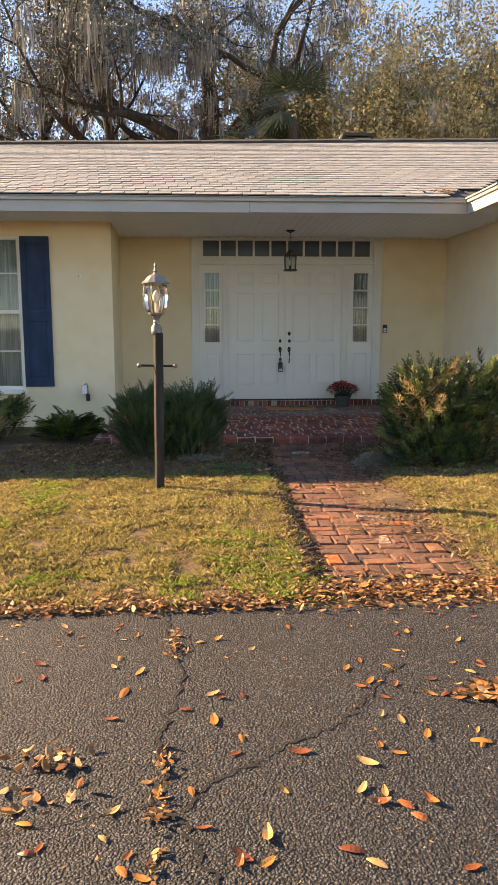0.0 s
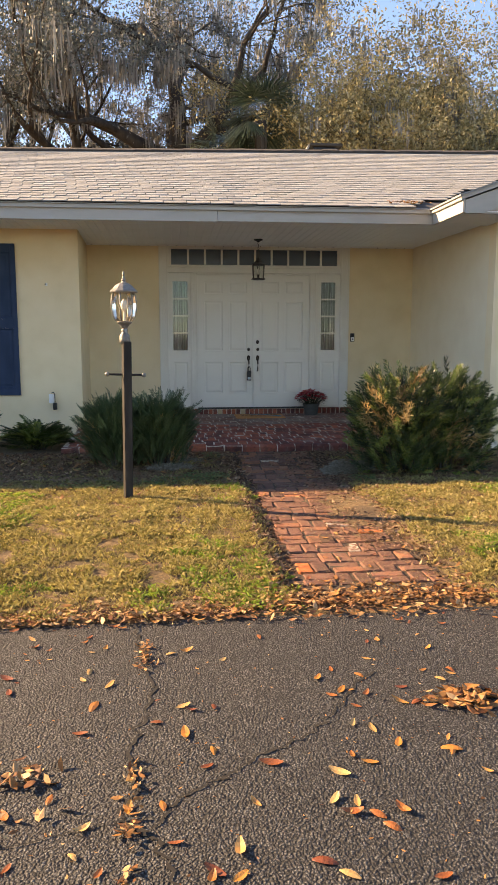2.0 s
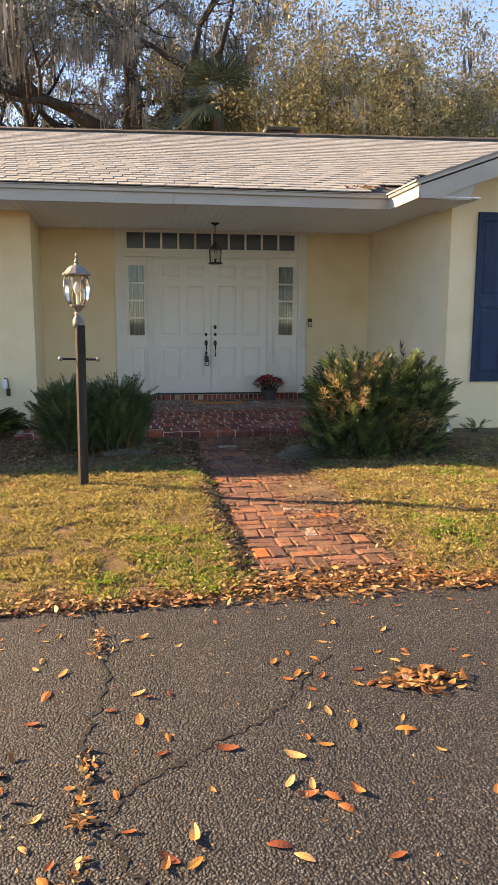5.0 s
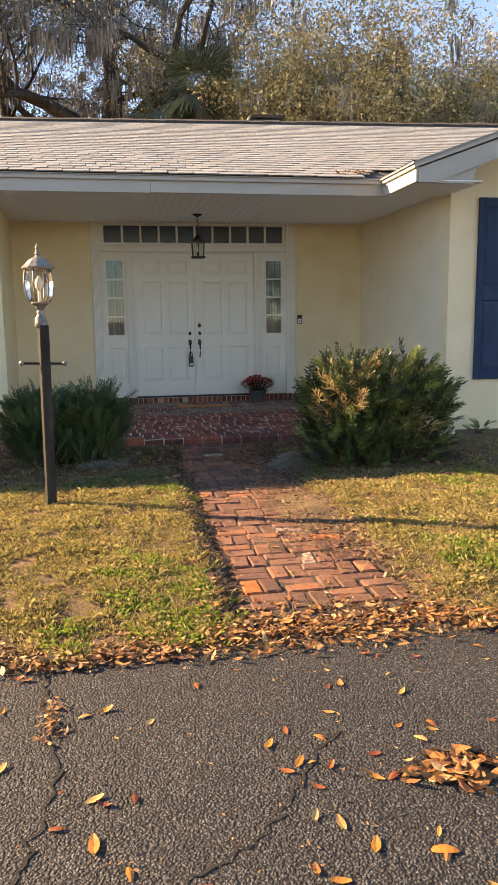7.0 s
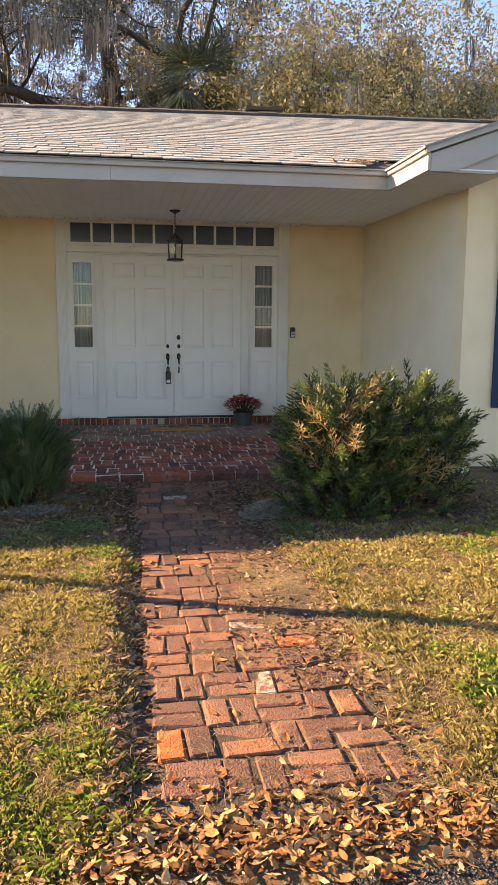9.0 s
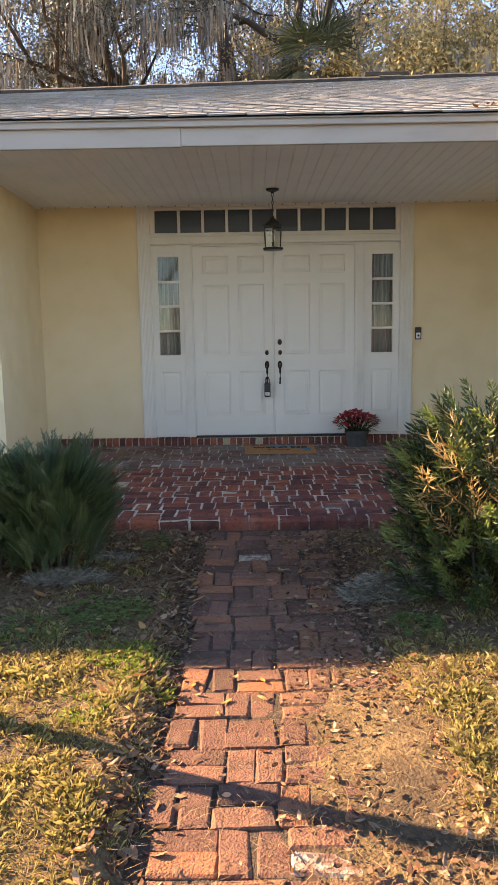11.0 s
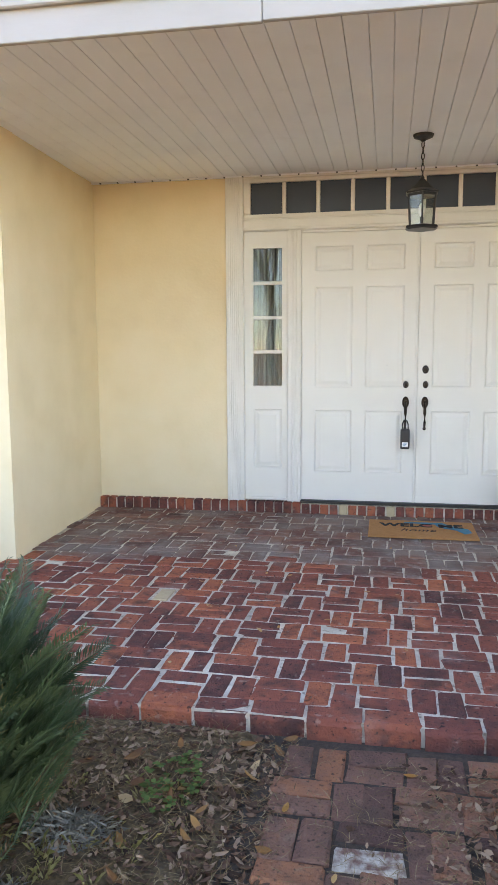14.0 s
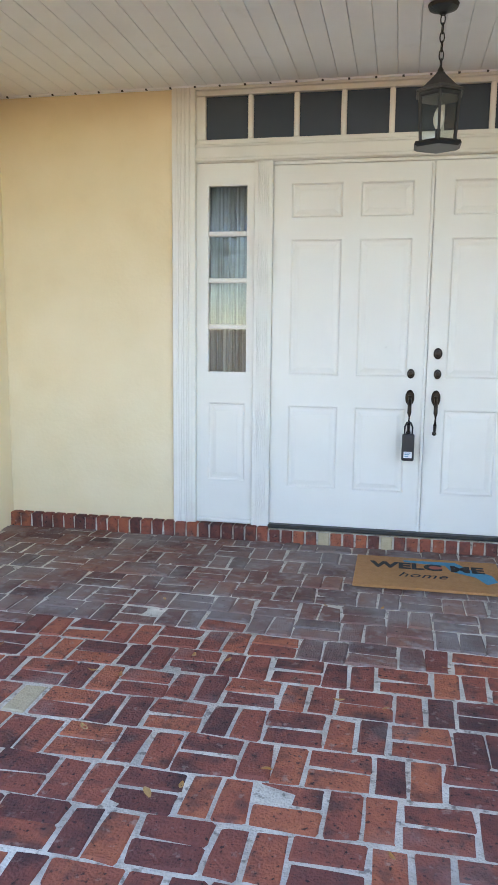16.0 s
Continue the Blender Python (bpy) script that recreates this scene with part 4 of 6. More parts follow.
ou = thing("wall_outlet", (-1.645, LWALL_Y, 0.63), "white outdoor outlet box with a black plug and cord", "outlet")
part("cover", bx(-0.04, 0.03, -0.045, 0.0, -0.07, 0.06, bevel=0.010), M_WHITEPLASTIC, ou)
part("cord", tube(bmesh.new(), [(0.0, -0.05, 0.075), (0.03, -0.06, 0.085), (0.045, -0.06, 0.05), (0.045, -0.06, -0.06)], [0.007] * 4, 7), M_BLACKPLASTIC, ou, smooth=True)
part("plug", bx(0.018, 0.072, -0.085, -0.03, -0.16, -0.06, bevel=0.008), M_BLACKPLASTIC, ou)

# ---- hanging lantern ----
ln = thing("hanging_lantern", (1.357, 11.47, CEIL), "black hexagonal glass lantern hanging on a chain from the porch ceiling", "pendant lantern")
part("ceiling_canopy", lathe(bmesh.new(), [(0.010, -0.045), (0.020, -0.035), (0.062, -0.018), (0.068, -0.002)], 20), M_BLACK, ln)
for k in range(6):
    a = k * math.tau / 14
    link = bmesh.new()
    ring = [(0.010 * math.cos(math.tau * j / 10), 0, 0.023 * math.sin(math.tau * j / 10)) for j in range(11)]
    tube(link, ring, [0.0028] * 11, 5)
    o = part("chain_link", link, M_BLACK, ln)
    o.matrix_basis = pose(0, 0, -0.062 - 0.037 * k, 0, 0, 90 * (k % 2) + 15)
H = math.tau / 6
part("roof_cap", lathe(bmesh.new(), [(0.115, -0.375), (0.118, -0.366), (0.080, -0.345), (0.052, -0.318), (0.026, -0.292), (0.018, -0.280)], 6, start=H / 2), M_BLACK, ln)
part("top_loop", lathe(bmesh.new(), [(0.010, -0.282), (0.014, -0.272), (0.006, -0.258)], 10), M_BLACK, ln)
part("top_rim", lathe(bmesh.new(), [(0.098, -0.392), (0.104, -0.384), (0.104, -0.374)], 6, start=H / 2), M_BLACK, ln)
part("base_rim", lathe(bmesh.new(), [(0.100, -0.602), (0.118, -0.592), (0.112, -0.580), (0.088, -0.574)], 6, start=H / 2), M_BLACK, ln)
for k in range(6):
    a, b = H / 2 + k * H, H / 2 + (k + 1) * H
    part("corner_bar", tube(bmesh.new(), [(0.086 * math.cos(a), 0.086 * math.sin(a), -0.580), (0.098 * math.cos(a), 0.098 * math.sin(a), -0.385)], [0.006, 0.006], 6), M_BLACK, ln)
    g = bmesh.new()
    g.faces.new([g.verts.new(c) for c in ((0.083 * math.cos(a), 0.083 * math.sin(a), -0.578), (0.083 * math.cos(b), 0.083 * math.sin(b), -0.578), (0.095 * math.cos(b), 0.095 * math.sin(b), -0.388), (0.095 * math.cos(a), 0.095 * math.sin(a), -0.388))])
    part("glass_pane", g, G_CLEAR, ln).visible_shadow = False
part("bulb", lathe(bmesh.new(), [(0.010, -0.52), (0.020, -0.50), (0.024, -0.475), (0.018, -0.45), (0.008, -0.43)], 12), M_BULB, ln, "white bulb", smooth=True)
part("socket", lathe(bmesh.new(), [(0.012, -0.572), (0.012, -0.52)], 10), M_BLACK, ln)

# ---- lamp post on the lawn ----
PX, PY = -0.357, 6.50
PZ = ground_z(PX, PY)
lp = thing("lamp_post", (PX, PY, PZ), "dark bronze square lamp post with a pewter carriage lantern", "lamp post")
part("post", bx(-0.035, 0.035, -0.035, 0.035, -0.05, 1.36, bevel=0.006), M_POST, lp).matrix_basis = pose(0, 0, 0, 0.6, 0.4, 20)
part("collar", lathe(bmesh.new(), [(0.043, 1.345), (0.046, 1.37), (0.043, 1.41), (0.030, 1.425), (0.024, 1.44), (0.030, 1.455), (0.022, 1.47)], 16), M_PEWTER, lp, "pewter collar", smooth=True)
part("ladder_bar", tube(bmesh.new(), [(-0.15, 0, 1.083), (0.15, 0, 1.075)], [0.0095, 0.0095], 8), M_POST, lp)
for s in (-1, 1):
    part("bar_knob", lathe(bmesh.new(), [(0.004, -0.02), (0.015, -0.014), (0.020, 0.0), (0.015, 0.014), (0.004, 0.02)], 12, at=(0.155 * s, 0, 1.079 - 0.004 * s)), M_PEWTER, lp, "pewter ball end", smooth=True)
lt = part("lantern", lathe(bmesh.new(), [(0.020, 1.468), (0.030, 1.48), (0.040, 1.50), (0.062, 1.512), (0.066, 1.522), (0.058, 1.530)], 8), M_PEWTER, lp, "weathered pewter lantern")
prof = [(0.066, 1.53), (0.090, 1.57), (0.102, 1.63), (0.104, 1.68), (0.096, 1.735), (0.085, 1.765)]
for k in range(6):
    a, b = math.tau * k / 6 + 0.26, math.tau * (k + 1) / 6 + 0.26
    part("rib", tube(bmesh.new(), [((r + 0.003) * math.cos(a), (r + 0.003) * math.sin(a), z) for r, z in prof], [0.0065] * 6, 6), M_PEWTER, lt, smooth=True)
    g = bmesh.new()
    left = [g.verts.new((r * math.cos(a), r * math.sin(a), z)) for r, z in prof]
    right = [g.verts.new((r * math.cos(b), r * math.sin(b), z)) for r, z in prof]
    for j in range(5):
        g.faces.new((left[j], right[j], right[j + 1], left[j + 1]))
    part("glass_pane", g, G_LAMP, lt, "clear bowed glass").visible_shadow = False
part("lantern_roof", lathe(bmesh.new(), [(0.086, 1.762), (0.116, 1.768), (0.118, 1.778), (0.090, 1.800), (0.070, 1.825), (0.062, 1.830), (0.045, 1.842), (0.020, 1.850), (0.014, 1.862), (0.022, 1.872), (0.012, 1.885), (0.008, 1.905), (0.012, 1.915), (0.003, 1.945)], 12), M_PEWTER, lp, "domed pewter roof with a finial")
part("candle_socket", lathe(bmesh.new(), [(0.012, 1.53), (0.012, 1.61)], 10), M_BULB, lp)
part("bulb", lathe(bmesh.new(), [(0.010, 1.61), (0.026, 1.635), (0.030, 1.665), (0.018, 1.695), (0.005, 1.715)], 12), M_BULB, lp, "frosted bulb", smooth=True)

# ---- doormat ----
MATX0, MATX1, MATY0, MATY1 = 1.035, 1.815, 11.62, 12.14
mt = thing("doormat", ((MATX0 + MATX1) / 2, (MATY0 + MATY1) / 2, porch_z(11.9) + 0.002), "tan coir doormat printed with a welcome greeting", "doormat")
hw, hh = (MATX1 - MATX0) / 2, (MATY1 - MATY0) / 2
part("mat_body", bx(-hw, hw, -hh, hh, 0, 0.014, bevel=0.004), M_MAT, mt)


def lettering(text, size, x, y, shear=0.0, bold=0.0, space=1.0):
    c = bpy.data.curves.new("lettering", "FONT")
    c.body, c.size, c.align_x, c.align_y, c.extrude, c.shear, c.offset, c.space_character = text, size, "CENTER", "CENTER", 0.0006, shear, bold, space
    o = new("lettering", c)
    o.parent = mt
    o.location = (x, y, 0.0166)
    c.materials.append(M_INK)
    return o


lettering("WELC ME", 0.140, 0.0, 0.09, 0, 0.006, 1.02)
lettering("home", 0.105, -0.03, -0.06, 0.35, 0.0, 1.1)
st = bmesh.new()
lathe(st, [(0.05, 0.0146), (0.05, 0.0152)], 18, at=(0.035, 0.10, 0))
part("print_round", st, M_CORAL, mt, "coral round print")
pb = bmesh.new()
out = [(-0.13, 0.20), (0.16, 0.215), (0.22, 0.12), (0.34, 0.03), (0.36, -0.08), (0.30, -0.13), (0.25, -0.02), (0.13, 0.05), (0.10, 0.15), (-0.12, 0.165)]
top = [pb.verts.new((x, y, 0.0149)) for x, y in out]
pb.faces.new(top)
part("print_patch", pb, M_BLUE, mt, "blue printed patch")

# ---- flower pot ----
POTX, POTY = 2.305, 12.08
fp = thing("flower_pot", (POTX, POTY, porch_z(POTY) + 0.002), "dark grey pot of red poinsettias beside the door", "potted plant")
part("pot", lathe(bmesh.new(), [(0.095, 0.0), (0.105, 0.01), (0.128, 0.15), (0.138, 0.155), (0.138, 0.185), (0.124, 0.185), (0.118, 0.165)], 24), M_POT, fp, smooth=False)
rr = random.Random(4)
leafs, stems = [], bmesh.new()


def blade(c, d, side, length, wd):
    c, d, side = Vector(c), Vector(d), Vector(side)
    return [c, c + d * length * 0.45 + side * wd, c + d * length, c + d * length * 0.45 - side * wd]


for k in range(160):
    a, e = rr.uniform(0, math.tau), rr.uniform(-0.2, 0.9)
    r = rr.uniform(0.05, 0.21)
    c = Vector((r * math.cos(a), r * math.sin(a), 0.19 + rr.uniform(0, 0.13)))
    d = Vector((math.cos(a) * math.cos(e), math.sin(a) * math.cos(e), math.sin(e) - 0.3)).normalized()
    leafs.append(blade(c, d, d.cross(Vector((0, 0, 1))).normalized(), rr.uniform(0.06, 0.10), 0.018))
tagged(part("leaves", stuff_mesh("leaves", leafs), M_POTLEAF, fp, "dark green leaves"), kind="stuff")
for k in range(44):
    a = k * 2.4
    r = 0.245 * math.sqrt((k + 0.5) / 44)
    top = Vector((r * math.cos(a), r * math.sin(a), 0.395 - 2.2 * r * r + rr.uniform(-0.02, 0.015)))
    tube(stems, [(r * 0.3 * math.cos(a), r * 0.3 * math.sin(a), 0.16), tuple(top)], [0.004, 0.003], 5)
    fl = []
    for j in range(9):
        b = j * math.tau / 9 + rr.uniform(-0.2, 0.2)
        up = rr.uniform(-0.15, 0.5)
        d = (Vector((math.cos(b), math.sin(b), up)) + 1.6 * Vector((math.cos(a) * r, math.sin(a) * r, 0))).normalized()
        fl.append(blade(top, d, d.cross(Vector((0, 0, 1))).normalized(), rr.uniform(0.05, 0.085), 0.021))
    part("flower", stuff_mesh("flower", fl), M_PETAL, fp, "red bracts")
tagged(part("stem_tangle", stems, M_POTLEAF, fp), kind="stuff")


# ---- shrubs with feathery fronds ----
def frond_mesh(name, length, droop, leaflet, count, seed, lift=0.5, width=0.007, shape=0.6):
    """One arching frond along +x: a rachis with paired narrow leaflets."""
    r = random.Random(seed)
    bm = bmesh.new()
    pts = [Vector((length * t, 0.03 * math.sin(3 * t + seed), length * (0.15 * t - droop * t * t))) for t in [k / 6 for k in range(7)]]
    tube(bm, [tuple(p) for p in pts], [0.005 * (1 - 0.75 * k / 6) for k in range(7)], 4)
    for k in range(count):
        t = 0.14 + 0.86 * k / count
        f = t * 6
        i = min(5, int(f))
        p = pts[i].lerp(pts[i + 1], f - i)
        ahead = (pts[i + 1] - pts[i]).normalized()
        for s in (-1, 1):
            ln_ = leaflet * (1 - 0.55 * abs(t - 0.45) / 0.55) * r.uniform(0.75, 1.15)
            d = (ahead * shape + Vector((0, s, 0)) + Vector((0, 0, lift * r.uniform(0.4, 1.2)))).normalized()
            up = Vector((0, 0, 1)).cross(d).normalized() * width
            a, b, c = p, p + d * ln_ * 0.5, p + d * ln_ + Vector((0, 0, -0.01))
            vs = [bm.verts.new(v) for v in (a, b - up, c, b + up)]
            bm.faces.new(vs)
    me = bpy.data.meshes.new(name)
    bm.to_mesh(me)
    bm.free()
    return me


def shrub(name, at, rx, ry, height, meshes, dry, n, seed, label, category, dry_share=0.06, dry_at=None, rise=(18, 80), size=(0.7, 1.15), fill=0.55):
    s = thing(name, at, label, category)
    r = random.Random(seed)
    for k in range(10):
        a = r.uniform(0, math.tau)
        q = r.uniform(0.05, 0.3)
        core = tube(bmesh.new(), [(rx * q * math.cos(a), ry * q * math.sin(a), -0.03), (rx * q * 1.6 * math.cos(a), ry * q * 1.6 * math.sin(a), height * r.uniform(0.12, 0.25))], [0.014, 0.006], 5)
        part("stem", core, M_BARK, s)
    for k in range(n):
        a = r.uniform(0, math.tau)
        q = math.sqrt(r.random()) * 0.86
        zt = r.random() ** 0.75 * height * fill * math.sqrt(max(0.05, 1 - 0.75 * q * q))
        px, py = rx * q * math.cos(a), ry * q * math.sin(a)
        tilt = r.uniform(*rise) * (1 - 0.45 * q)
        near_dry = dry_at and (Vector((px, py, zt)) - Vector(dry_at)).length < 0.25
        is_dry = r.random() < (0.36 if near_dry else dry_share)
        me = r.choice(dry if is_dry else meshes)
        o = part("frond", me, None, s)
        yaw = math.degrees(a) + r.gauss(0, 28)
        sc = r.uniform(*size)
        o.matrix_basis = pose(px, py, zt, 0, -tilt, yaw) @ pose(0, 0, 0, r.uniform(-50, 50)) @ Matrix.Scale(sc, 4)
    return s


def with_mat(meshes, m):
    for me in meshes:
        me.materials.append(m)
    return meshes


def sprig_mesh(name, length, leaf, count, seed, width=0.0045):
    """A leafy shoot along +x: a stem with narrow strap leaves set in a spiral."""
    r = random.Random(seed)
    bm = bmesh.new()
    bend = r.uniform(-0.12, 0.12)
    at_t = lambda t: Vector((length * t, bend * length * t * t, 0.10 * length * t * t))
    tube(bm, [tuple(at_t(k / 4)) for k in range(5)], [0.004 * (1 - 0.7 * k / 4) for k in range(5)], 4)
    for k in range(count):
        t = 0.10 + 0.90 * k / (count - 1)
        a = k * 2.4 + r.uniform(-0.3, 0.3)
        open_ = math.radians(r.uniform(38, 72) * (1.15 - 0.55 * t))
        out = Vector((0, math.cos(a), math.sin(a)))
        d = (Vector((1, 0, 0)) * math.cos(open_) + out * math.sin(open_)).normalized()
        ln_ = leaf * r.uniform(0.7, 1.15) * (1 - 0.25 * t)
        side = d.cross(out).normalized() * width
        p = at_t(t)
        b, c = p + d * ln_ * 0.5, p + d * ln_ - out * ln_ * 0.10
        bm.faces.new([bm.verts.new(v) for v in (p, b - side, c, b + side)])
    me = bpy.data.meshes.new(name)
    bm.to_mesh(me)
    bm.free()
    return me


cyc = with_mat([frond_mesh("frond", 0.36, 0.08, 0.080, 30, k, 0.55, 0.0034, 1.1) for k in range(5)], M_CYCAD)
yew = with_mat([sprig_mesh("sprig", 0.19, 0.080, 26, 20 + k, 0.0065) for k in range(6)], M_YEW)
dry = with_mat([sprig_mesh("sprig", 0.24, 0.10, 22, 40 + k, 0.004) for k in range(3)], M_DRYFROND)
young = with_mat([frond_mesh("frond", 0.30, 0.45, 0.10, 16, 60 + k, 0.2, 0.008, 0.7) for k in range(3)], M_YEW)
COONTIE = "dense dark green shrub of upright feathery fronds"
shrub("coontie_shrub", (-0.56, 8.15, ground_z(-0.6, 8.1)), 0.33, 0.32, 0.92, cyc, dry, 600, 2, COONTIE, "shrub", 0.015, rise=(55, 90), size=(0.6, 1.0), fill=0.63)
shrub("coontie_shrub", (-0.10, 8.15, ground_z(-0.1, 8.1)), 0.28, 0.30, 0.92, cyc, dry, 560, 12, COONTIE, "shrub", 0.03, rise=(55, 90), size=(0.6, 1.0), fill=0.63)
shrub("yew_shrub", (2.44, 7.70, ground_z(2.5, 7.7)), 0.54, 0.46, 1.22, yew, dry, 820, 5, "leafy green shrub with some dry tan shoots", "shrub", 0.05, (-0.22, -0.3, 0.62), (10, 88), size=(0.65, 1.15), fill=0.84)
shrub("yew_shrub", (2.96, 7.82, ground_z(3.3, 7.8)), 0.54, 0.46, 1.18, yew, dry, 760, 6, "leafy green shrub against the wing wall", "shrub", 0.03, (-0.1, -0.4, 0.3), (10, 88), size=(0.65, 1.15), fill=0.84)
shrub("fern_clump", (-1.62, 9.35, ground_z(-1.5, 9.3)), 0.24, 0.2, 0.38, young, dry, 120, 7, "small green fern clump at the foot of the wall", "fern", 0.02, rise=(35, 85), fill=0.45)
shrub("fern_clump", (-2.55, 9.3, ground_z(-2.5, 9.3)), 0.40, 0.35, 0.72, yew, dry, 260, 8, "dull green shrub below the window", "shrub", 0.10, rise=(20, 80), fill=0.75)
shrub("weed_sprig", (4.45, 9.0, ground_z(4.4, 9.0)), 0.14, 0.1, 0.22, young, dry, 16, 9, "thin weed sprigs along the wall", "weed", 0.1, rise=(55, 88), size=(0.3, 0.5), fill=0.4)


# ---- trees behind the house ----
def limb(bm, start, direction, length, radius, depth, r, tips, joints, droop):
    pts, rad = [Vector(start)], [radius]
    d = Vector(direction).normalized()
    n = 5
    for k in range(n):
        d = (d + Vector((r.gauss(0, 0.20), r.gauss(0, 0.20), r.gauss(0, 0.14) - droop * 0.05))).normalized()
        pts.append(pts[-1] + d * length / n)
        rad.append(radius * (1 - 0.55 * (k + 1) / n))
    tube(bm, [tuple(p) for p in pts], rad, 6 if depth > 1 else 4)
    if depth < 3:
        joints += [tuple(p) for p in pts[1:]]
    if depth == 0:
        tips += [tuple(pts[5]), tuple(pts[3])]
        return
    kids = 3 if depth > 1 else 4
    for k in range(kids):
        i = n - (k % 3) if depth > 1 else n - (k % 4)
        out = Vector((r.gauss(0, 1), r.gauss(0, 1), r.gauss(0.15, 0.6)))
        nd = (d * 0.9 + out.normalized() * 0.95).normalized()
        limb(bm, pts[i], nd, length * r.uniform(0.55, 0.8), rad[i] * 0.7, depth - 1, r, tips, joints, droop)
    tips.append(tuple(pts[-1]))


def leaf_cloud(r, centres, per, spread, size):
    """Loose leaves round each centre, the outer ones sparser."""
    c = np.repeat(np.array(centres), per, axis=0)
    rng = np.random.default_rng(r.randint(0, 10 ** 6))
    k = len(c)
    ball = rng.normal(0, 1, (k, 3))
    ball *= (rng.random((k, 1)) ** 0.45) / np.linalg.norm(ball, axis=1)[:, None]
    c = c + ball * 2.0 * np.array(spread)
    u = rng.normal(0, 1, (k, 3))
    u /= np.linalg.norm(u, axis=1)[:, None]
    v = np.cross(u, rng.normal(0, 1, (k, 3)))
    v /= np.linalg.norm(v, axis=1)[:, None] + 1e-9
    s = size * rng.uniform(0.6, 1.3, (k, 1))
    return np.stack([c - u * s, c + v * s * 0.45, c + u * s, c - v * s * 0.45], 1)


def moss_cloud(r, centres, per, length):
    """Hanging beards: each a bundle of thin strands of one length, ragged below."""
    rng = np.random.default_rng(r.randint(0, 10 ** 6))
    nb = len(centres)
    c = np.repeat(np.array(centres), per, axis=0)
    k = len(c)
    c = c + rng.normal(0, 1, (k, 3)) * np.array([0.13, 0.13, 0.10])
    a = rng.uniform(0, np.pi, k)
    w = rng.uniform(0.012, 0.040, (k, 1)) * np.stack([np.cos(a), np.sin(a), 0 * a], 1)
    ln_ = np.repeat(rng.uniform(0.25, 1.0, nb) ** 1.3, per)[:, None] * rng.uniform(0.35, 1.0, (k, 1)) * length
    dn = np.concatenate([rng.normal(0, 0.07, (k, 2)), -np.ones((k, 1))], 1) * ln_
    return np.stack([c - w * 0.5, c + w * 0.5, c + dn * 0.5 + w, c + dn, c + dn * 0.45 - w], 1)


def tree(name, at, height, trunk, lean, seed, leaf_m, label, depth=3, per=26, spread=0.55, size=0.11, clump=0.2, moss=0.0, moss_len=1.6, droop=0.0, fork=3, first=0.32, wide=1.0):
    t = thing(name, at, label, "tree", kind="")
    r = random.Random(seed)
    bm = bmesh.new()
    tips, joints = [], []
    h1 = height * first
    pts = [Vector((lean[0] * h1 * q * q, lean[1] * h1 * q, h1 * q)) for q in (0, 0.25, 0.5, 0.75, 1)]
    tube(bm, [tuple(p) for p in pts], [trunk * f for f in (1.35, 1.0, 0.9, 0.85, 0.8)], 9)
    for k in range(fork):
        a = k * math.tau / fork + r.uniform(-0.5, 0.5)
        d = Vector((math.cos(a) * wide, math.sin(a) * wide, r.uniform(0.5, 1.3)))
        limb(bm, pts[-1], d, height * r.uniform(0.28, 0.40), trunk * 0.6, depth, r, tips, joints, droop)
    limb(bm, pts[-1], (lean[0] * 0.5, lean[1] * 0.5, 1), height * 0.36, trunk * 0.7, depth, r, tips, joints, droop)
    part("trunk", bm, M_BARK, t, smooth=True)
    sub = [tuple(Vector(c) + Vector((r.gauss(0, spread), r.gauss(0, spread), r.gauss(0.1, spread * 0.6)))) for c in tips for _ in range(4)]
    tagged(part("crown", stuff_mesh("crown", leaf_cloud(r, sub, max(4, per // 4), (clump, clump, clump * 0.7), size)), leaf_m, t), kind="stuff")
    if moss:
        tagged(part("moss", stuff_mesh("moss", moss_cloud(r, r.sample(joints, max(1, int(len(joints) * moss))), 20, moss_len)), M_MOSS, t, "grey hanging moss"), kind="stuff")
    return t


tree("oak_tree", (0.7, 33, 0), 17, 0.60, (-0.03, 0), 3, M_OAKLEAF, "old live oak draped in grey hanging moss", per=112, size=0.060, clump=0.3, moss=0.17, moss_len=1.7, fork=5, first=0.50, wide=1.5, spread=0.55)
tree("oak_tree", (-4.6, 35, 0), 19, 0.42, (0.1, 0), 4, M_OAKLEAF, "old live oak with spreading limbs and long moss", per=108, size=0.062, clump=0.3, moss=0.13, moss_len=1.6, fork=4, first=0.40, wide=1.4, spread=0.55)
tree("oak_tree", (-9.5, 37, 0), 20, 0.45, (0.1, 0), 8, M_GREYLEAF, "tall live oak with thin foliage and moss", per=88, size=0.062, clump=0.3, moss=0.10, moss_len=1.4, spread=0.55, wide=1.2)
tree("oak_tree", (-15.0, 38, 0), 19, 0.45, (0.1, 0), 15, M_OAKLEAF, "tall live oak with thin foliage and moss", per=48, size=0.095, moss=0.14, moss_len=1.5, spread=0.55)
tree("oak_tree", (5.0, 37, 0), 20, 0.40, (0.0, 0), 23, M_GREYLEAF, "tall grey tree hung with moss", per=64, size=0.068, clump=0.28, moss=0.16, moss_len=1.8, spread=0.5)
tree("oak_tree", (11.0, 39, 0), 19, 0.40, (0.1, 0), 31, M_GREYLEAF, "bare greyish tree behind the roof", per=64, size=0.075, clump=0.28, moss=0.14, moss_len=1.4, spread=0.55)
GOLD = "dense tree with golden brown winter leaves"
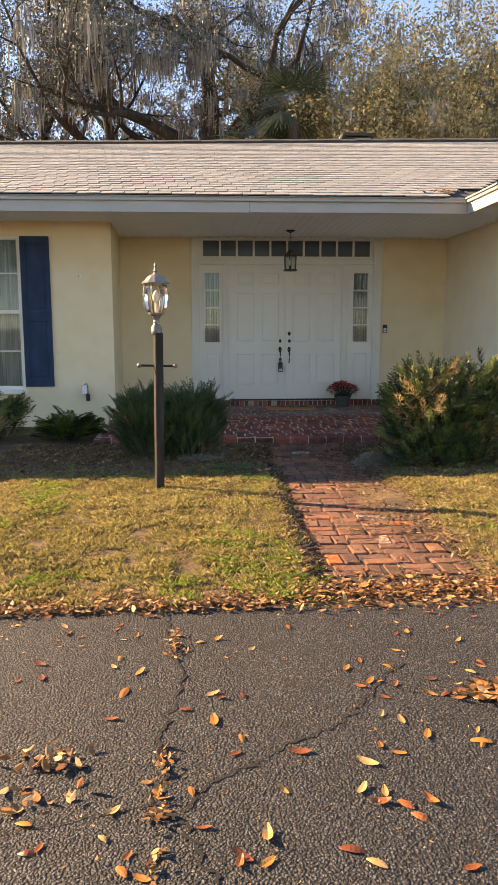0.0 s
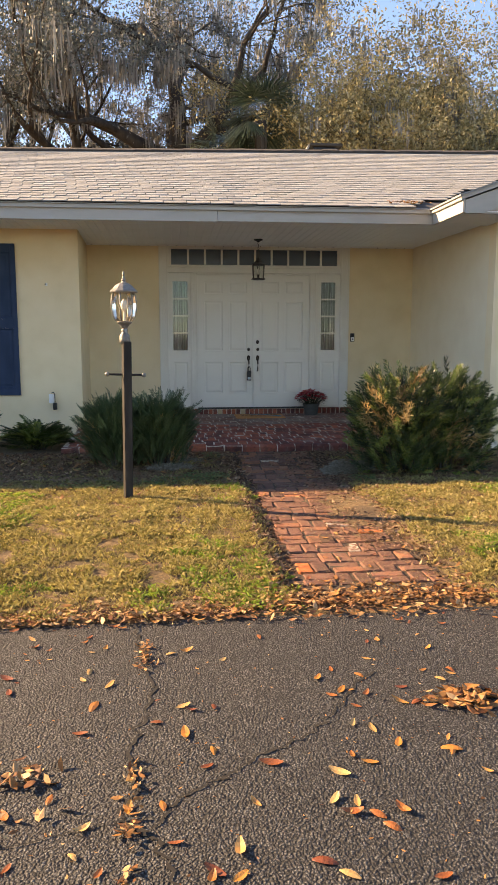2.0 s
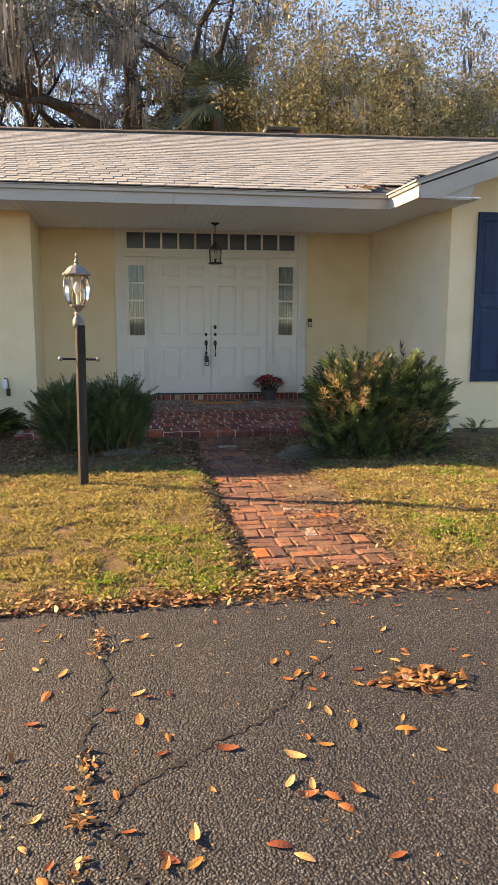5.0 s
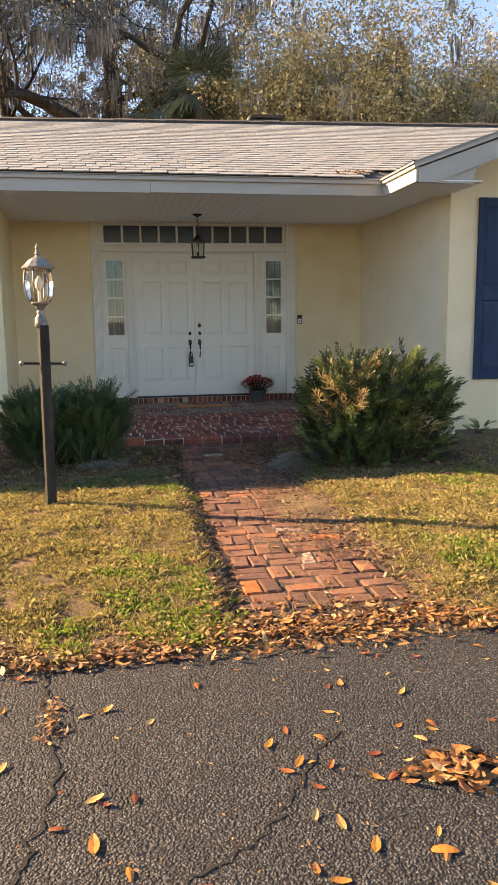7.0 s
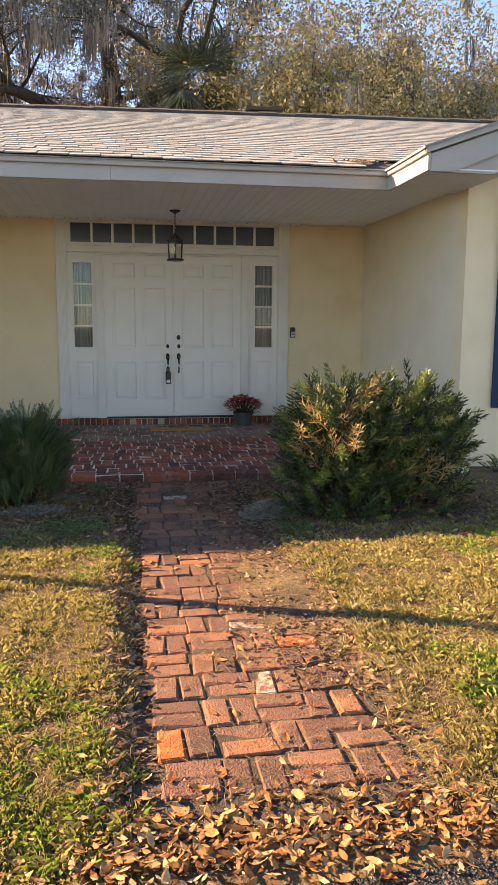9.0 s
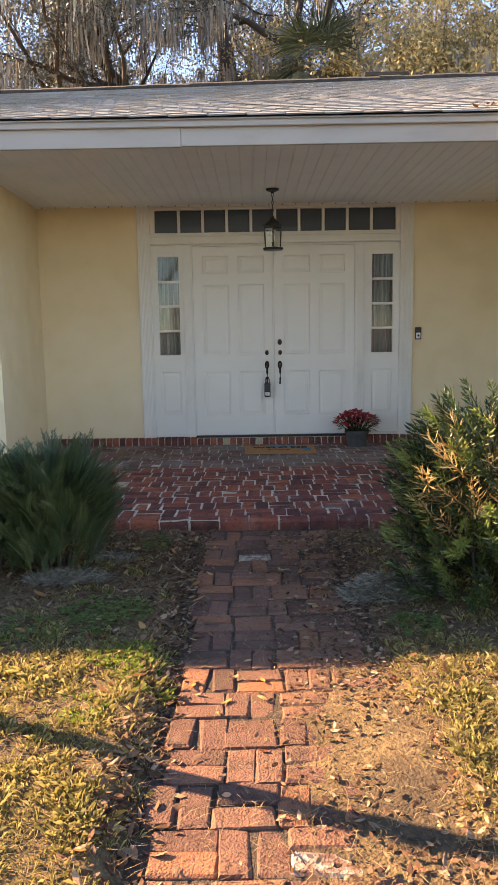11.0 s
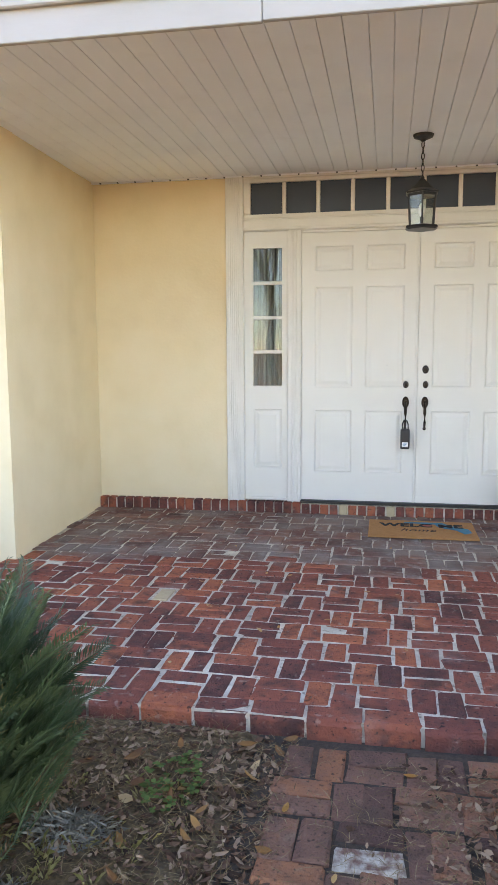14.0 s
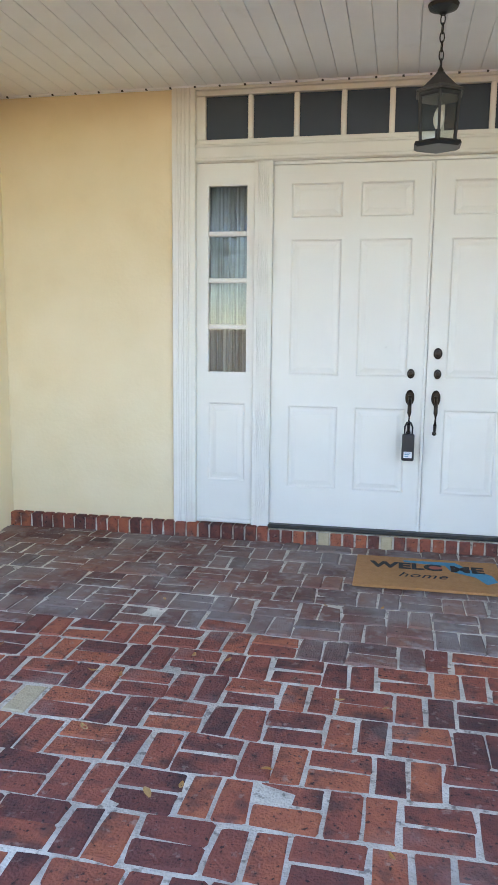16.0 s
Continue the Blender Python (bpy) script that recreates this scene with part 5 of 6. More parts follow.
for k, (x, y, h) in enumerate([(6.4, 27.5, 10.6), (8.9, 28.5, 11.8), (11.4, 27.5, 11.2), (14.2, 29.0, 12.6), (17.6, 30.0, 13.6), (7.2, 31.0, 12.4), (12.4, 32.0, 13.4), (21.5, 33.0, 14.2)]):
    tree("golden_tree", (x, y, 0), h, 0.14, (0.05, 0), 50 + k, M_GOLDLEAF if k not in (4, 7) else M_GREYLEAF, GOLD, per=100, spread=0.50, size=0.060, clump=0.27, moss=0.14 if k > 2 else 0.05, moss_len=1.3, fork=5, first=0.26, wide=0.85)
for k, (x, y, h) in enumerate([(-4.0, 50, 17), (-12, 52, 18), (8, 52, 18), (16, 48, 16), (23, 45, 16), (30, 44, 15), (-20, 50, 17)]):
    tree("far_tree", (x, y, 0), h, 0.30, (0.05, 0), 80 + k, M_GREYLEAF if k % 2 else M_OAKLEAF, "hazy tall tree farther behind the house", per=32, spread=0.7, size=0.10, clump=0.3, moss=0.08, moss_len=1.8, fork=4, first=0.25)
for k, (x, y, h) in enumerate([(-13.5, 40, 12.5), (-9.5, 41, 11.5), (-6.0, 40, 12.0), (-2.5, 42, 12.5), (2.0, 39, 12.0), (4.0, 34, 11.0)]):
    tree("oak_tree", (x, y, 0), h, 0.26, (0.08, 0), 140 + k, M_OAKLEAF, "shorter live oak with dark foliage and moss", per=44, spread=0.55, size=0.09, moss=0.10, moss_len=1.3, fork=4, first=0.3, wide=1.1)
for k, (x, y, h) in enumerate([(-16, -24, 15), (-6, -27, 16), (3, -25, 14), (13, -27, 16)]):
    tree("far_tree", (x, y, 0), h, 0.30, (0.05, 0), 120 + k, M_OAKLEAF, "tall oak across the driveway mirrored in the panes", per=24, spread=0.9, size=0.16, clump=0.4, fork=4, first=0.25)

def palm(at, head, reach, count, seed):
    """A cabbage palm: a plain trunk with a round head of pleated fan leaves on stalks."""
    pt = thing("palm_tree", at, "cabbage palm with a round head of dark green fans", "palm tree")
    part("trunk", tube(bmesh.new(), [(0, 0, 0), (0.1, 0, head * 0.5), (0.0, 0, head)], [0.22, 0.19, 0.2], 9), M_BARK, pt)
    r = random.Random(seed)
    for k in range(count):
        a, e = r.uniform(0, math.tau), r.uniform(-0.9, 1.3)
        d = Vector((math.cos(a) * math.cos(e), math.sin(a) * math.cos(e), math.sin(e)))
        c = Vector((0, 0, head + 0.15)) + d * r.uniform(0.6, 1.0) * reach * 0.7
        side = d.cross(Vector((0, 0, 1))).normalized()
        up = side.cross(d).normalized()
        fan = []
        for j in range(22):
            b = -1.25 + 2.5 * j / 21
            fd = (d * math.cos(b) + side * math.sin(b) + up * r.uniform(-0.10, 0.10) - Vector((0, 0, 0.15 + 0.25 * abs(b)))).normalized()
            ln_ = reach * r.uniform(0.85, 1.1)
            wv = fd.cross(up).normalized() * 0.021
            fan.append([c, c + fd * ln_ * 0.5 + wv, c + fd * ln_ - Vector((0, 0, 0.1)), c + fd * ln_ * 0.5 - wv])
        part("fan_leaf", stuff_mesh("fan", fan), M_PALM, pt)


palm((2.8, 23.5, 0), 7.9, 1.05, 46, 6)
palm((1.75, 24.2, 0), 7.0, 1.0, 30, 16)

# ---- lawn, litter and leaves ----


def on_path(x, y):
    return 0.76 < x < 1.70 and y < PORCH_Y0


def green_patch(x, y):
    return noise.noise((x * 1.1 + 3, y * 1.1, 7.0)) + 0.5 * noise.noise((x * 4, y * 4, 2.0))


def lawn_keep(x, y, r):
    if on_path(x, y) or y < drive_edge(x) + 0.04:
        return False
    if noise.noise((x * 6, y * 6, 3.0)) < -0.16 and r.random() < 0.8:
        return False
    bed = smooth01((y - 6.75) / 0.6)
    edge = abs(x - 1.22) - 0.47
    return r.random() > bed * 0.93 and (edge > 0.14 or r.random() < 0.35) and r.random() < 0.35 + 0.65 * smooth01((y - drive_edge(x)) / 0.35)


def tufts(count, seed, x0, x1, y0, y1, h, wd, per, keep):
    """Grass in separate low tufts, so that gaps and shade show between them."""
    out = []
    r = random.Random(seed)
    made_ = 0
    while made_ < count:
        x, y = r.uniform(x0, x1), r.uniform(y0, y1)
        if not keep(x, y, r):
            continue
        made_ += 1
        big = r.uniform(0.6, 1.35) * (0.9 + 0.5 * noise.noise((x * 3.5, y * 3.5, 5.0)))
        for _ in range(per):
            a, q = r.uniform(0, math.tau), r.random() * 0.030
            bx_, by_ = x + q * math.cos(a), y + q * math.sin(a)
            z = ground_z(bx_, by_) - 0.004
            lean = r.uniform(0.15, 1.25)
            hh_ = h * big * r.uniform(0.5, 1.2)
            a += r.gauss(0, 0.7)
            dx, dy = hh_ * lean * math.cos(a), hh_ * lean * math.sin(a)
            b = r.uniform(0, math.tau)
            wx, wy = wd * math.cos(b), wd * math.sin(b)
            out.append([(bx_ - wx, by_ - wy, z), (bx_ + wx, by_ + wy, z), (bx_ + dx * 0.55 + wx * 0.8, by_ + dy * 0.55 + wy * 0.8, z + hh_ * 0.8), (bx_ + dx, by_ + dy, z + hh_ * 0.85)])
    return stuff_mesh("grass", out)


tagged(part("lawn_grass", tufts(19000, 31, -3.7, 4.7, 3.9, 8.6, 0.034, 0.0013, 16, lawn_keep), M_GRASS), "short dry tan and green winter lawn grass", "grass", kind="stuff")
tagged(part("outer_lawn_grass", tufts(9000, 35, -11.0, 11.5, 3.9, 8.6, 0.040, 0.0045, 9, lambda x, y, r: not (-3.4 < x < 4.4) and lawn_keep(x, y, r)), M_GRASS), "short dry lawn grass to either side of the house front", "grass", kind="stuff")
tagged(part("green_weeds", tufts(2300, 32, -3.7, 4.7, 4.0, 8.6, 0.034, 0.0024, 14, lambda x, y, r: lawn_keep(x, y, r) and green_patch(x, y) > 0.36), M_GREENGRASS), "patches of fresh green weeds in the lawn", "weeds", kind="stuff")


def leaf_mesh(seed, length, width, curl):
    """A curled fallen leaf: a pointed oval with a raised midrib fold."""
    bm = bmesh.new()
    rows = []
    for k in range(6):
        t = k / 5
        wdt = width * math.sin(math.pi * (0.06 + 0.88 * t)) ** 0.8
        x = length * (t - 0.5)
        lift = curl * (2 * t - 1) ** 2 * length
        rows.append([bm.verts.new((x, -wdt, lift + curl * wdt * 1.2 + 0.003)), bm.verts.new((x, 0, lift + 0.002)), bm.verts.new((x, wdt, lift + curl * wdt * 1.2 + 0.003))])
    for a, b in zip(rows, rows[1:]):
        bm.faces.new((a[0], a[1], b[1], b[0]))
        bm.faces.new((a[1], a[2], b[2], b[1]))
    me = bpy.data.meshes.new("leaf")
    bm.to_mesh(me)
    bm.free()
    me.materials.append(M_LEAF_ONE)
    return me


leaf_meshes = [leaf_mesh(k, 0.060 + 0.007 * k, 0.0125 + 0.0016 * k, c) for k, c in enumerate((0.06, 0.12, 0.20, 0.09))]
rr = random.Random(77)


def drop_leaf(x, y, z, size=1.0, label="single curled orange-brown leaf fallen on the asphalt", group="leaves scattered on the driveway"):
    o = part("leaf", rr.choice(leaf_meshes), None)
    flip = 180 if rr.random() < 0.25 else 0
    o.matrix_basis = pose(x, y, z + (0.010 if flip else 0.0), flip + rr.gauss(0, 6), rr.gauss(0, 5), rr.uniform(0, 360)) @ Matrix.Scale(size * rr.uniform(0.75, 1.2), 4)
    return tagged(o, label, "leaf", group)


NEAR_CRACK = [(-0.26, 2.21), (-0.27, 2.09), (-0.2, 1.95), (-0.48, 2.04), (-0.52, 2.17), (-0.38, 2.37), (-0.01, 2.3), (0.03, 2.12), (0.14, 2.51), (0.17, 2.61), (0.19, 2.93), (0.09, 3.49), (-0.04, 2.83), (0.07, 2.74), (-0.33, 2.78), (-0.3, 2.99), (-0.35, 3.31), (-0.71, 3.28), (-0.67, 3.14), (-0.77, 3.12), (-0.25, 3.17), (-0.51, 2.3), (-0.57, 2.23), (-0.12, 2.45), (0.14, 1.99), (0.13, 1.96), (-0.14, 1.92), (-0.19, 2.01), (-0.45, 2.06), (-0.12, 2.3)]
OPEN_DRIVE = [(0.46, 2.0), (0.52, 1.94), (0.21, 1.96), (0.76, 2.21), (0.67, 2.19), (0.62, 2.26), (0.7, 2.13), (0.55, 2.28), (0.59, 2.21), (0.29, 2.29), (0.22, 2.07), (0.37, 2.51), (0.6, 2.43), (0.72, 2.48), (0.67, 2.53), (0.72, 2.74), (0.79, 2.7), (0.77, 2.88), (0.96, 2.9), (1.03, 2.89), (1.04, 2.54), (0.78, 1.91), (0.86, 2.59), (0.66, 3.14), (0.85, 3.15), (0.74, 3.02), (0.69, 2.98), (1.28, 3.17)]
for x, y in NEAR_CRACK + OPEN_DRIVE:
    drop_leaf(x, y, drive_z(x, y) + 0.002, 0.92)
for k in range(120):
    x, y = rr.uniform(-1.6, 2.6), 3.95 - 1.1 * rr.random() ** 1.6
    drop_leaf(x, y, drive_z(x, y) + 0.001, rr.uniform(0.4, 0.85))
for k in range(50):
    x, y = rr.choice((rr.uniform(-1.6, -0.75), rr.uniform(1.0, 2.6))), rr.uniform(1.2, 2.9)
    drop_leaf(x, y, drive_z(x, y) + 0.001, rr.uniform(0.6, 1.0))
for k in range(46):
    x, y = rr.uniform(-1.2, 3.2), rr.uniform(9.0, 11.4)
    drop_leaf(x, y, porch_z(y) + 0.001, 0.55, "small dry leaf lying on the brick porch", "leaves on the porch")
for k in range(40):
    x, y = rr.uniform(0.75, 1.7), rr.uniform(4.3, 8.8)
    drop_leaf(x, y, path_z(y) + 0.003, rr.uniform(0.6, 1.0), "dry leaf lying on the brick path", "leaves on the path")


def scatter(count, place, lmin, lmax, tilt, height):
    """Many curled leaves as folded strips in one mesh."""
    out = []
    r = random.Random(count + 1)
    for _ in range(count):
        x, y = place(r)
        z = height(x, y) + r.uniform(0.0, 0.018)
        a = r.uniform(0, math.tau)
        d = Vector((math.cos(a), math.sin(a), r.gauss(0, tilt))).normalized()
        s = d.cross(Vector((r.gauss(0, 0.45), r.gauss(0, 0.45), 1))).normalized()
        n_ = s.cross(d)
        L = r.uniform(lmin, lmax)
        W = L * r.uniform(0.13, 0.23)
        c = Vector((x, y, z + 0.004))
        up = n_ * L * r.uniform(0.0, 0.14)
        p0, p3 = c - d * L / 2 + up, c + d * L / 2 + up
        out.append([p0, c - d * L * 0.18 + s * W, c + d * L * 0.2 + s * W, p3, c + d * L * 0.2 - s * W, c - d * L * 0.18 - s * W])
    return stuff_mesh("leaves", out)


def edge_place(r):
    x = r.uniform(-3.5, 5.0)
    return x, drive_edge(x) + abs(r.gauss(0, 0.17 if 0.5 < x < 1.9 else 0.10)) * r.choice((1, 1, 1, -0.5)) + 0.02 + (0.05 if 0.6 < x < 1.8 else 0)


def gz(x, y):
    return max(ground_z(x, y), drive_z(x, y)) if y > DRIVE_EDGE - 0.15 else drive_z(x, y)


tagged(part("leaf_drift", scatter(4200, edge_place, 0.018, 0.066, 0.25, gz), M_LEAF), "drift of dry tan and orange leaves along the drive edge", "leaf drift", kind="stuff")
tagged(part("leaf_drift", scatter(620, lambda r: (r.uniform(0.55, 1.85), 4.02 + abs(r.gauss(0, 0.17))), 0.02, 0.066, 0.25, lambda x, y: gz(x, y) + 0.008), M_LEAF), "dry leaves heaped at the foot of the brick path", "leaf drift", kind="stuff")
tagged(part("leaf_pile", scatter(120, lambda r: (1.24 + r.gauss(0, 0.09), 2.87 + r.gauss(0, 0.05)), 0.04, 0.085, 0.35, drive_z), M_LEAF), "small pile of dry leaves on the asphalt", "leaf pile", kind="stuff")
tagged(part("leaf_pile", scatter(46, lambda r: (r.choice((-0.43, -0.55, -0.60)) + r.gauss(0, 0.055), r.choice((2.29, 2.48, 2.54)) + r.gauss(0, 0.035)), 0.035, 0.07, 0.35, drive_z), M_LEAF), "loose pile of dry leaves on the asphalt", "leaf pile", kind="stuff")
tagged(part("leaf_pile", scatter(150, lambda r: (-0.11 + r.gauss(0, 0.022), r.choice((1.95, 2.2, 2.25, 2.45, 2.5, 3.38, 3.42, 3.55)) + r.gauss(0, 0.045)), 0.012, 0.045, 0.35, drive_z), M_LEAF), "small leaves gathered along an asphalt crack", "leaf pile", kind="stuff")


tagged(part("leaf_crumbs", scatter(5200, edge_place, 0.008, 0.03, 0.25, gz), M_LITTER), "broken leaf crumbs along the drive edge", "leaf crumbs", kind="stuff")
tagged(part("leaf_crumbs", scatter(900, lambda r: (r.uniform(-1.7, 2.8), r.uniform(1.2, 3.9)), 0.005, 0.020, 0.2, drive_z), M_LEAF), "small leaf crumbs scattered on the asphalt", "leaf crumbs", kind="stuff")


def bed_place(r):
    while True:
        x, y = r.uniform(-2.2, 3.8), 8.93 - 2.0 * abs(r.gauss(0, 0.55))
        if y > 6.0 and not (0.85 < x < 1.6):
            return x, y


tagged(part("leaf_litter", scatter(17000, bed_place, 0.014, 0.046, 0.35, ground_z), M_LITTER), "brown leaf litter mulching the planting beds", "leaf litter", kind="stuff")
tagged(part("bed_leaves", scatter(260, bed_place, 0.05, 0.09, 0.4, lambda x, y: ground_z(x, y) + 0.012), M_LEAF), "larger brown leaves lying on the beds", "leaves", kind="stuff")
tagged(part("lawn_leaves", scatter(800, lambda r: (lambda x: (x, r.uniform(4.1, 7.2)))(r.choice((r.uniform(-3.5, 0.7), r.uniform(1.75, 5.2)))), 0.02, 0.045, 0.3, lambda x, y: ground_z(x, y) + 0.015), M_LEAF), "dry leaves caught in the lawn grass", "leaves", kind="stuff")
tagged(part("path_debris", scatter(2600, lambda r: (min(1.78, max(0.7, r.gauss(1.58, 0.20))), r.uniform(4.9, 8.8)), 0.012, 0.045, 0.2, lambda x, y: path_z(y) + 0.002), M_LITTER), "pine straw and leaf crumbs on the path", "debris", kind="stuff")
tagged(part("path_edge_litter", scatter(2300, lambda r: (r.choice((0.70, 0.74, 1.72)) + r.gauss(0, 0.07), r.uniform(4.2, 8.85)), 0.02, 0.06, 0.3, ground_z), M_LITTER), "dry leaf crumbs along the path edges", "debris", kind="stuff")
tagged(part("roof_leaves", scatter(60, lambda r: (3.12 + r.gauss(0, 0.12), EAVE_Y + 0.10 + abs(r.gauss(0, 0.10))), 0.03, 0.07, 0.3, lambda x, y: roof_z(x, y) + 0.03), M_LEAF), "rusty leaves gathered in the roof valley", "leaves", kind="stuff")


def straw(count, place, seed, height):
    """Thin dead grass and pine needles lying loose."""
    r = random.Random(seed)
    out = []
    for _ in range(count):
        x, y = place(r)
        a = r.uniform(0, math.tau)
        L = r.uniform(0.03, 0.10)
        d = Vector((math.cos(a), math.sin(a), r.gauss(0.08, 0.16))) * L
        n_ = Vector((-math.sin(a), math.cos(a), 0)) * 0.0011
        c = Vector((x, y, height(x, y) + r.uniform(0.003, 0.022)))
        mid = c + d * 0.5 + Vector((r.gauss(0, 0.006), r.gauss(0, 0.006), 0.004))
        out.append([c - n_, mid - n_, c + d, mid + n_])
    return stuff_mesh("straw", out)


tagged(part("bed_straw", straw(22000, bed_place, 3, ground_z), M_STRAW), "pine straw and dead grass strewn over the beds", "straw", kind="stuff")
tagged(part("lawn_thatch", straw(46000, lambda r: (lambda x: (x, r.uniform(4.0, 7.3)))(r.choice((r.uniform(-3.6, 0.76), r.uniform(1.66, 4.8)))), 4, ground_z), M_STRAW), "dead grass thatch lying in the lawn", "thatch", kind="stuff")
tagged(part("path_straw", straw(4800, lambda r: (min(1.8, max(0.72, r.gauss(1.42, 0.3))), r.uniform(4.2, 8.8)), 5, lambda x, y: path_z(y)), M_STRAW), "dead grass blown over the brick path", "straw", kind="stuff")


def twig_ball(at, rx, ry, h, n, seed):
    r = random.Random(seed)
    out = []
    for _ in range(n):
        a, q = r.uniform(0, math.tau), math.sqrt(r.random())
        c = Vector((at[0] + rx * q * math.cos(a), at[1] + ry * q * math.sin(a), ground_z(at[0], at[1]) + h * (1 - q * q) * r.random()))
        d = Vector((r.gauss(0, 1), r.gauss(0, 1), r.gauss(0.15, 0.4))).normalized() * r.uniform(0.02, 0.07)
        s = d.cross(Vector((0, 0, 1))).normalized() * 0.0013
        out.append([c - s, c + s, c + d * 0.6 + Vector((0, 0, 0.006)) + s, c + d])
    return stuff_mesh("twigs", out)


for at, rx, ry, h, n, seed in [((1.80, 7.66), 0.20, 0.13, 0.13, 3000, 1), ((2.02, 7.76), 0.16, 0.13, 0.10, 1700, 4), ((0.02, 7.95), 0.26, 0.10, 0.05, 2600, 2), ((0.24, 8.28), 0.14, 0.08, 0.04, 1000, 3)]:
    tagged(part("lichen_tuft", twig_ball(at, rx, ry, h, n, seed), M_TWIG), "tuft of fallen grey moss and lichen twigs on the bed", "fallen moss", kind="stuff")


def clover(at, rx, ry, n, seed):
    """Low broad-leaved weeds: three rounded leaflets on each short stalk."""
    r = random.Random(seed)
    out = []
    for _ in range(n):
        a, q = r.uniform(0, math.tau), math.sqrt(r.random())
        x, y = at[0] + rx * q * math.cos(a), at[1] + ry * q * math.sin(a)
        c = Vector((x, y, ground_z(x, y) + r.uniform(0.012, 0.05)))
        t0 = r.uniform(0, math.tau)
        for k in range(3):
            b = t0 + k * math.tau / 3
            d = Vector((math.cos(b), math.sin(b), r.uniform(-0.25, 0.35))).normalized() * r.uniform(0.010, 0.020)
            w_ = d.cross(Vector((0, 0, 1))) * 0.5
            out.append([c, c + d * 0.45 + w_, c + d * 0.9 + w_ * 0.8, c + d, c + d * 0.9 - w_ * 0.8, c + d * 0.45 - w_])
    return stuff_mesh("clover", out)


for at, rx, ry, n, seed in [((0.36, 7.38), 0.24, 0.20, 250, 1), ((0.10, 7.15), 0.34, 0.26, 170, 2), ((0.48, 8.55), 0.11, 0.17, 75, 3), ((1.92, 7.20), 0.14, 0.14, 110, 4), ((-0.55, 6.98), 0.5, 0.22, 200, 5)]:
    tagged(part("clover_patch", clover(at, rx, ry, n, seed), M_CLOVER), "low patch of green broad-leaved weeds", "weeds", kind="stuff")

# ---- shingles ----
TAB, COURSE = 0.288, 0.188


def shingle_mesh(seed):
    """One tab: a thin slab with a slightly ragged butt edge that lies on the course below."""
    r = random.Random(seed)
    bm = bx(0.005, TAB - 0.005, 0.0, COURSE + 0.02, 0.0, 0.012)
    for v in bm.verts:
        low = v.co.y < 0.1
        v.co.y += r.uniform(-0.006, 0.006) if low else 0.0
        v.co.z += (0.008 if low else 0.0) + r.uniform(-0.0008, 0.0008)
    me = bpy.data.meshes.new("shingle")
    bm.to_mesh(me)
    bm.free()
    me.materials.append(M_SHINGLE)
    return me


sh = [shingle_mesh(k) for k in range(6)]
slope_len = math.hypot(RIDGE_Y - EAVE_Y, ridge_z(0) - EAVE_Z1)
loose_v, loose_f = [], []
rr = random.Random(9)
row, made = 0, 0
while row * COURSE < slope_len - 0.05:
    y = EAVE_Y - 0.05 + (RIDGE_Y - EAVE_Y) * row * COURSE / slope_len
    x = -13.0 + (row * 0.118) % TAB + rr.uniform(-0.012, 0.012)
    while x + TAB < 3.32 + max(0.0, y - EAVE_Y):
        me = rr.choice(sh)
        pitch = math.degrees(math.atan2(ridge_z(x) - EAVE_Z1, RIDGE_Y - EAVE_Y))
        yj = rr.gauss(0, 0.003)
        m = pose(x, y + yj, roof_z(x, y + yj) + rr.uniform(0, 0.0012), pitch, -1.0, rr.gauss(0, 0.15))
        if row < 14 and -1.6 < x < 4.2 and made < 280:
            ob = part("shingle", me, None, roof)
            ob.matrix_basis = m
            made += 1
        else:
            base = len(loose_v)
            loose_v += [tuple(m @ v.co) for v in me.vertices]
            loose_f += [tuple(base + i for i in p.vertices) for p in me.polygons]
        x += TAB
    row += 1
tagged(part("shingle_field", mesh_from("shingle_field", loose_v, loose_f), M_SHINGLE_FAR, roof), kind="stuff")

# ---- bricks ----
UNIT = 0.104


def weave(x0, x1, y0, y1, turn=0, slip=0.0):
    """Basket weave: pairs of bricks that turn from square to square."""
    sq = UNIT * 2
    nx, ny = int(round((x1 - x0) / sq)), int(round((y1 - y0) / sq))
    for j in range(ny):
        off = slip * math.sin(j * 2.399 + 0.7)
        for i in range(nx):
            cx, cy = x0 + off + (i + 0.5) * sq, y0 + (j + 0.5) * sq
            for s in (-0.5, 0.5):
                if (i + j + turn) % 2:
                    yield cx, cy + s * UNIT, 0
                else:
                    yield cx + s * UNIT, cy, 90


pb_ = [brick_mesh("brick", 0.1985, 0.0955, 0.05, 30 + k, 0.0075) for k in range(7)]
for me in pb_:
    me.materials.append(M_BRICK)
pale = brick_mesh("brick", 0.196, 0.093, 0.05, 40, 0.006)
pale.materials.append(M_PALEBRICK)
rr = random.Random(21)
fields = {True: ([], []), False: ([], [])}
made = 0
PB0 = PORCH_Y0 + 0.112
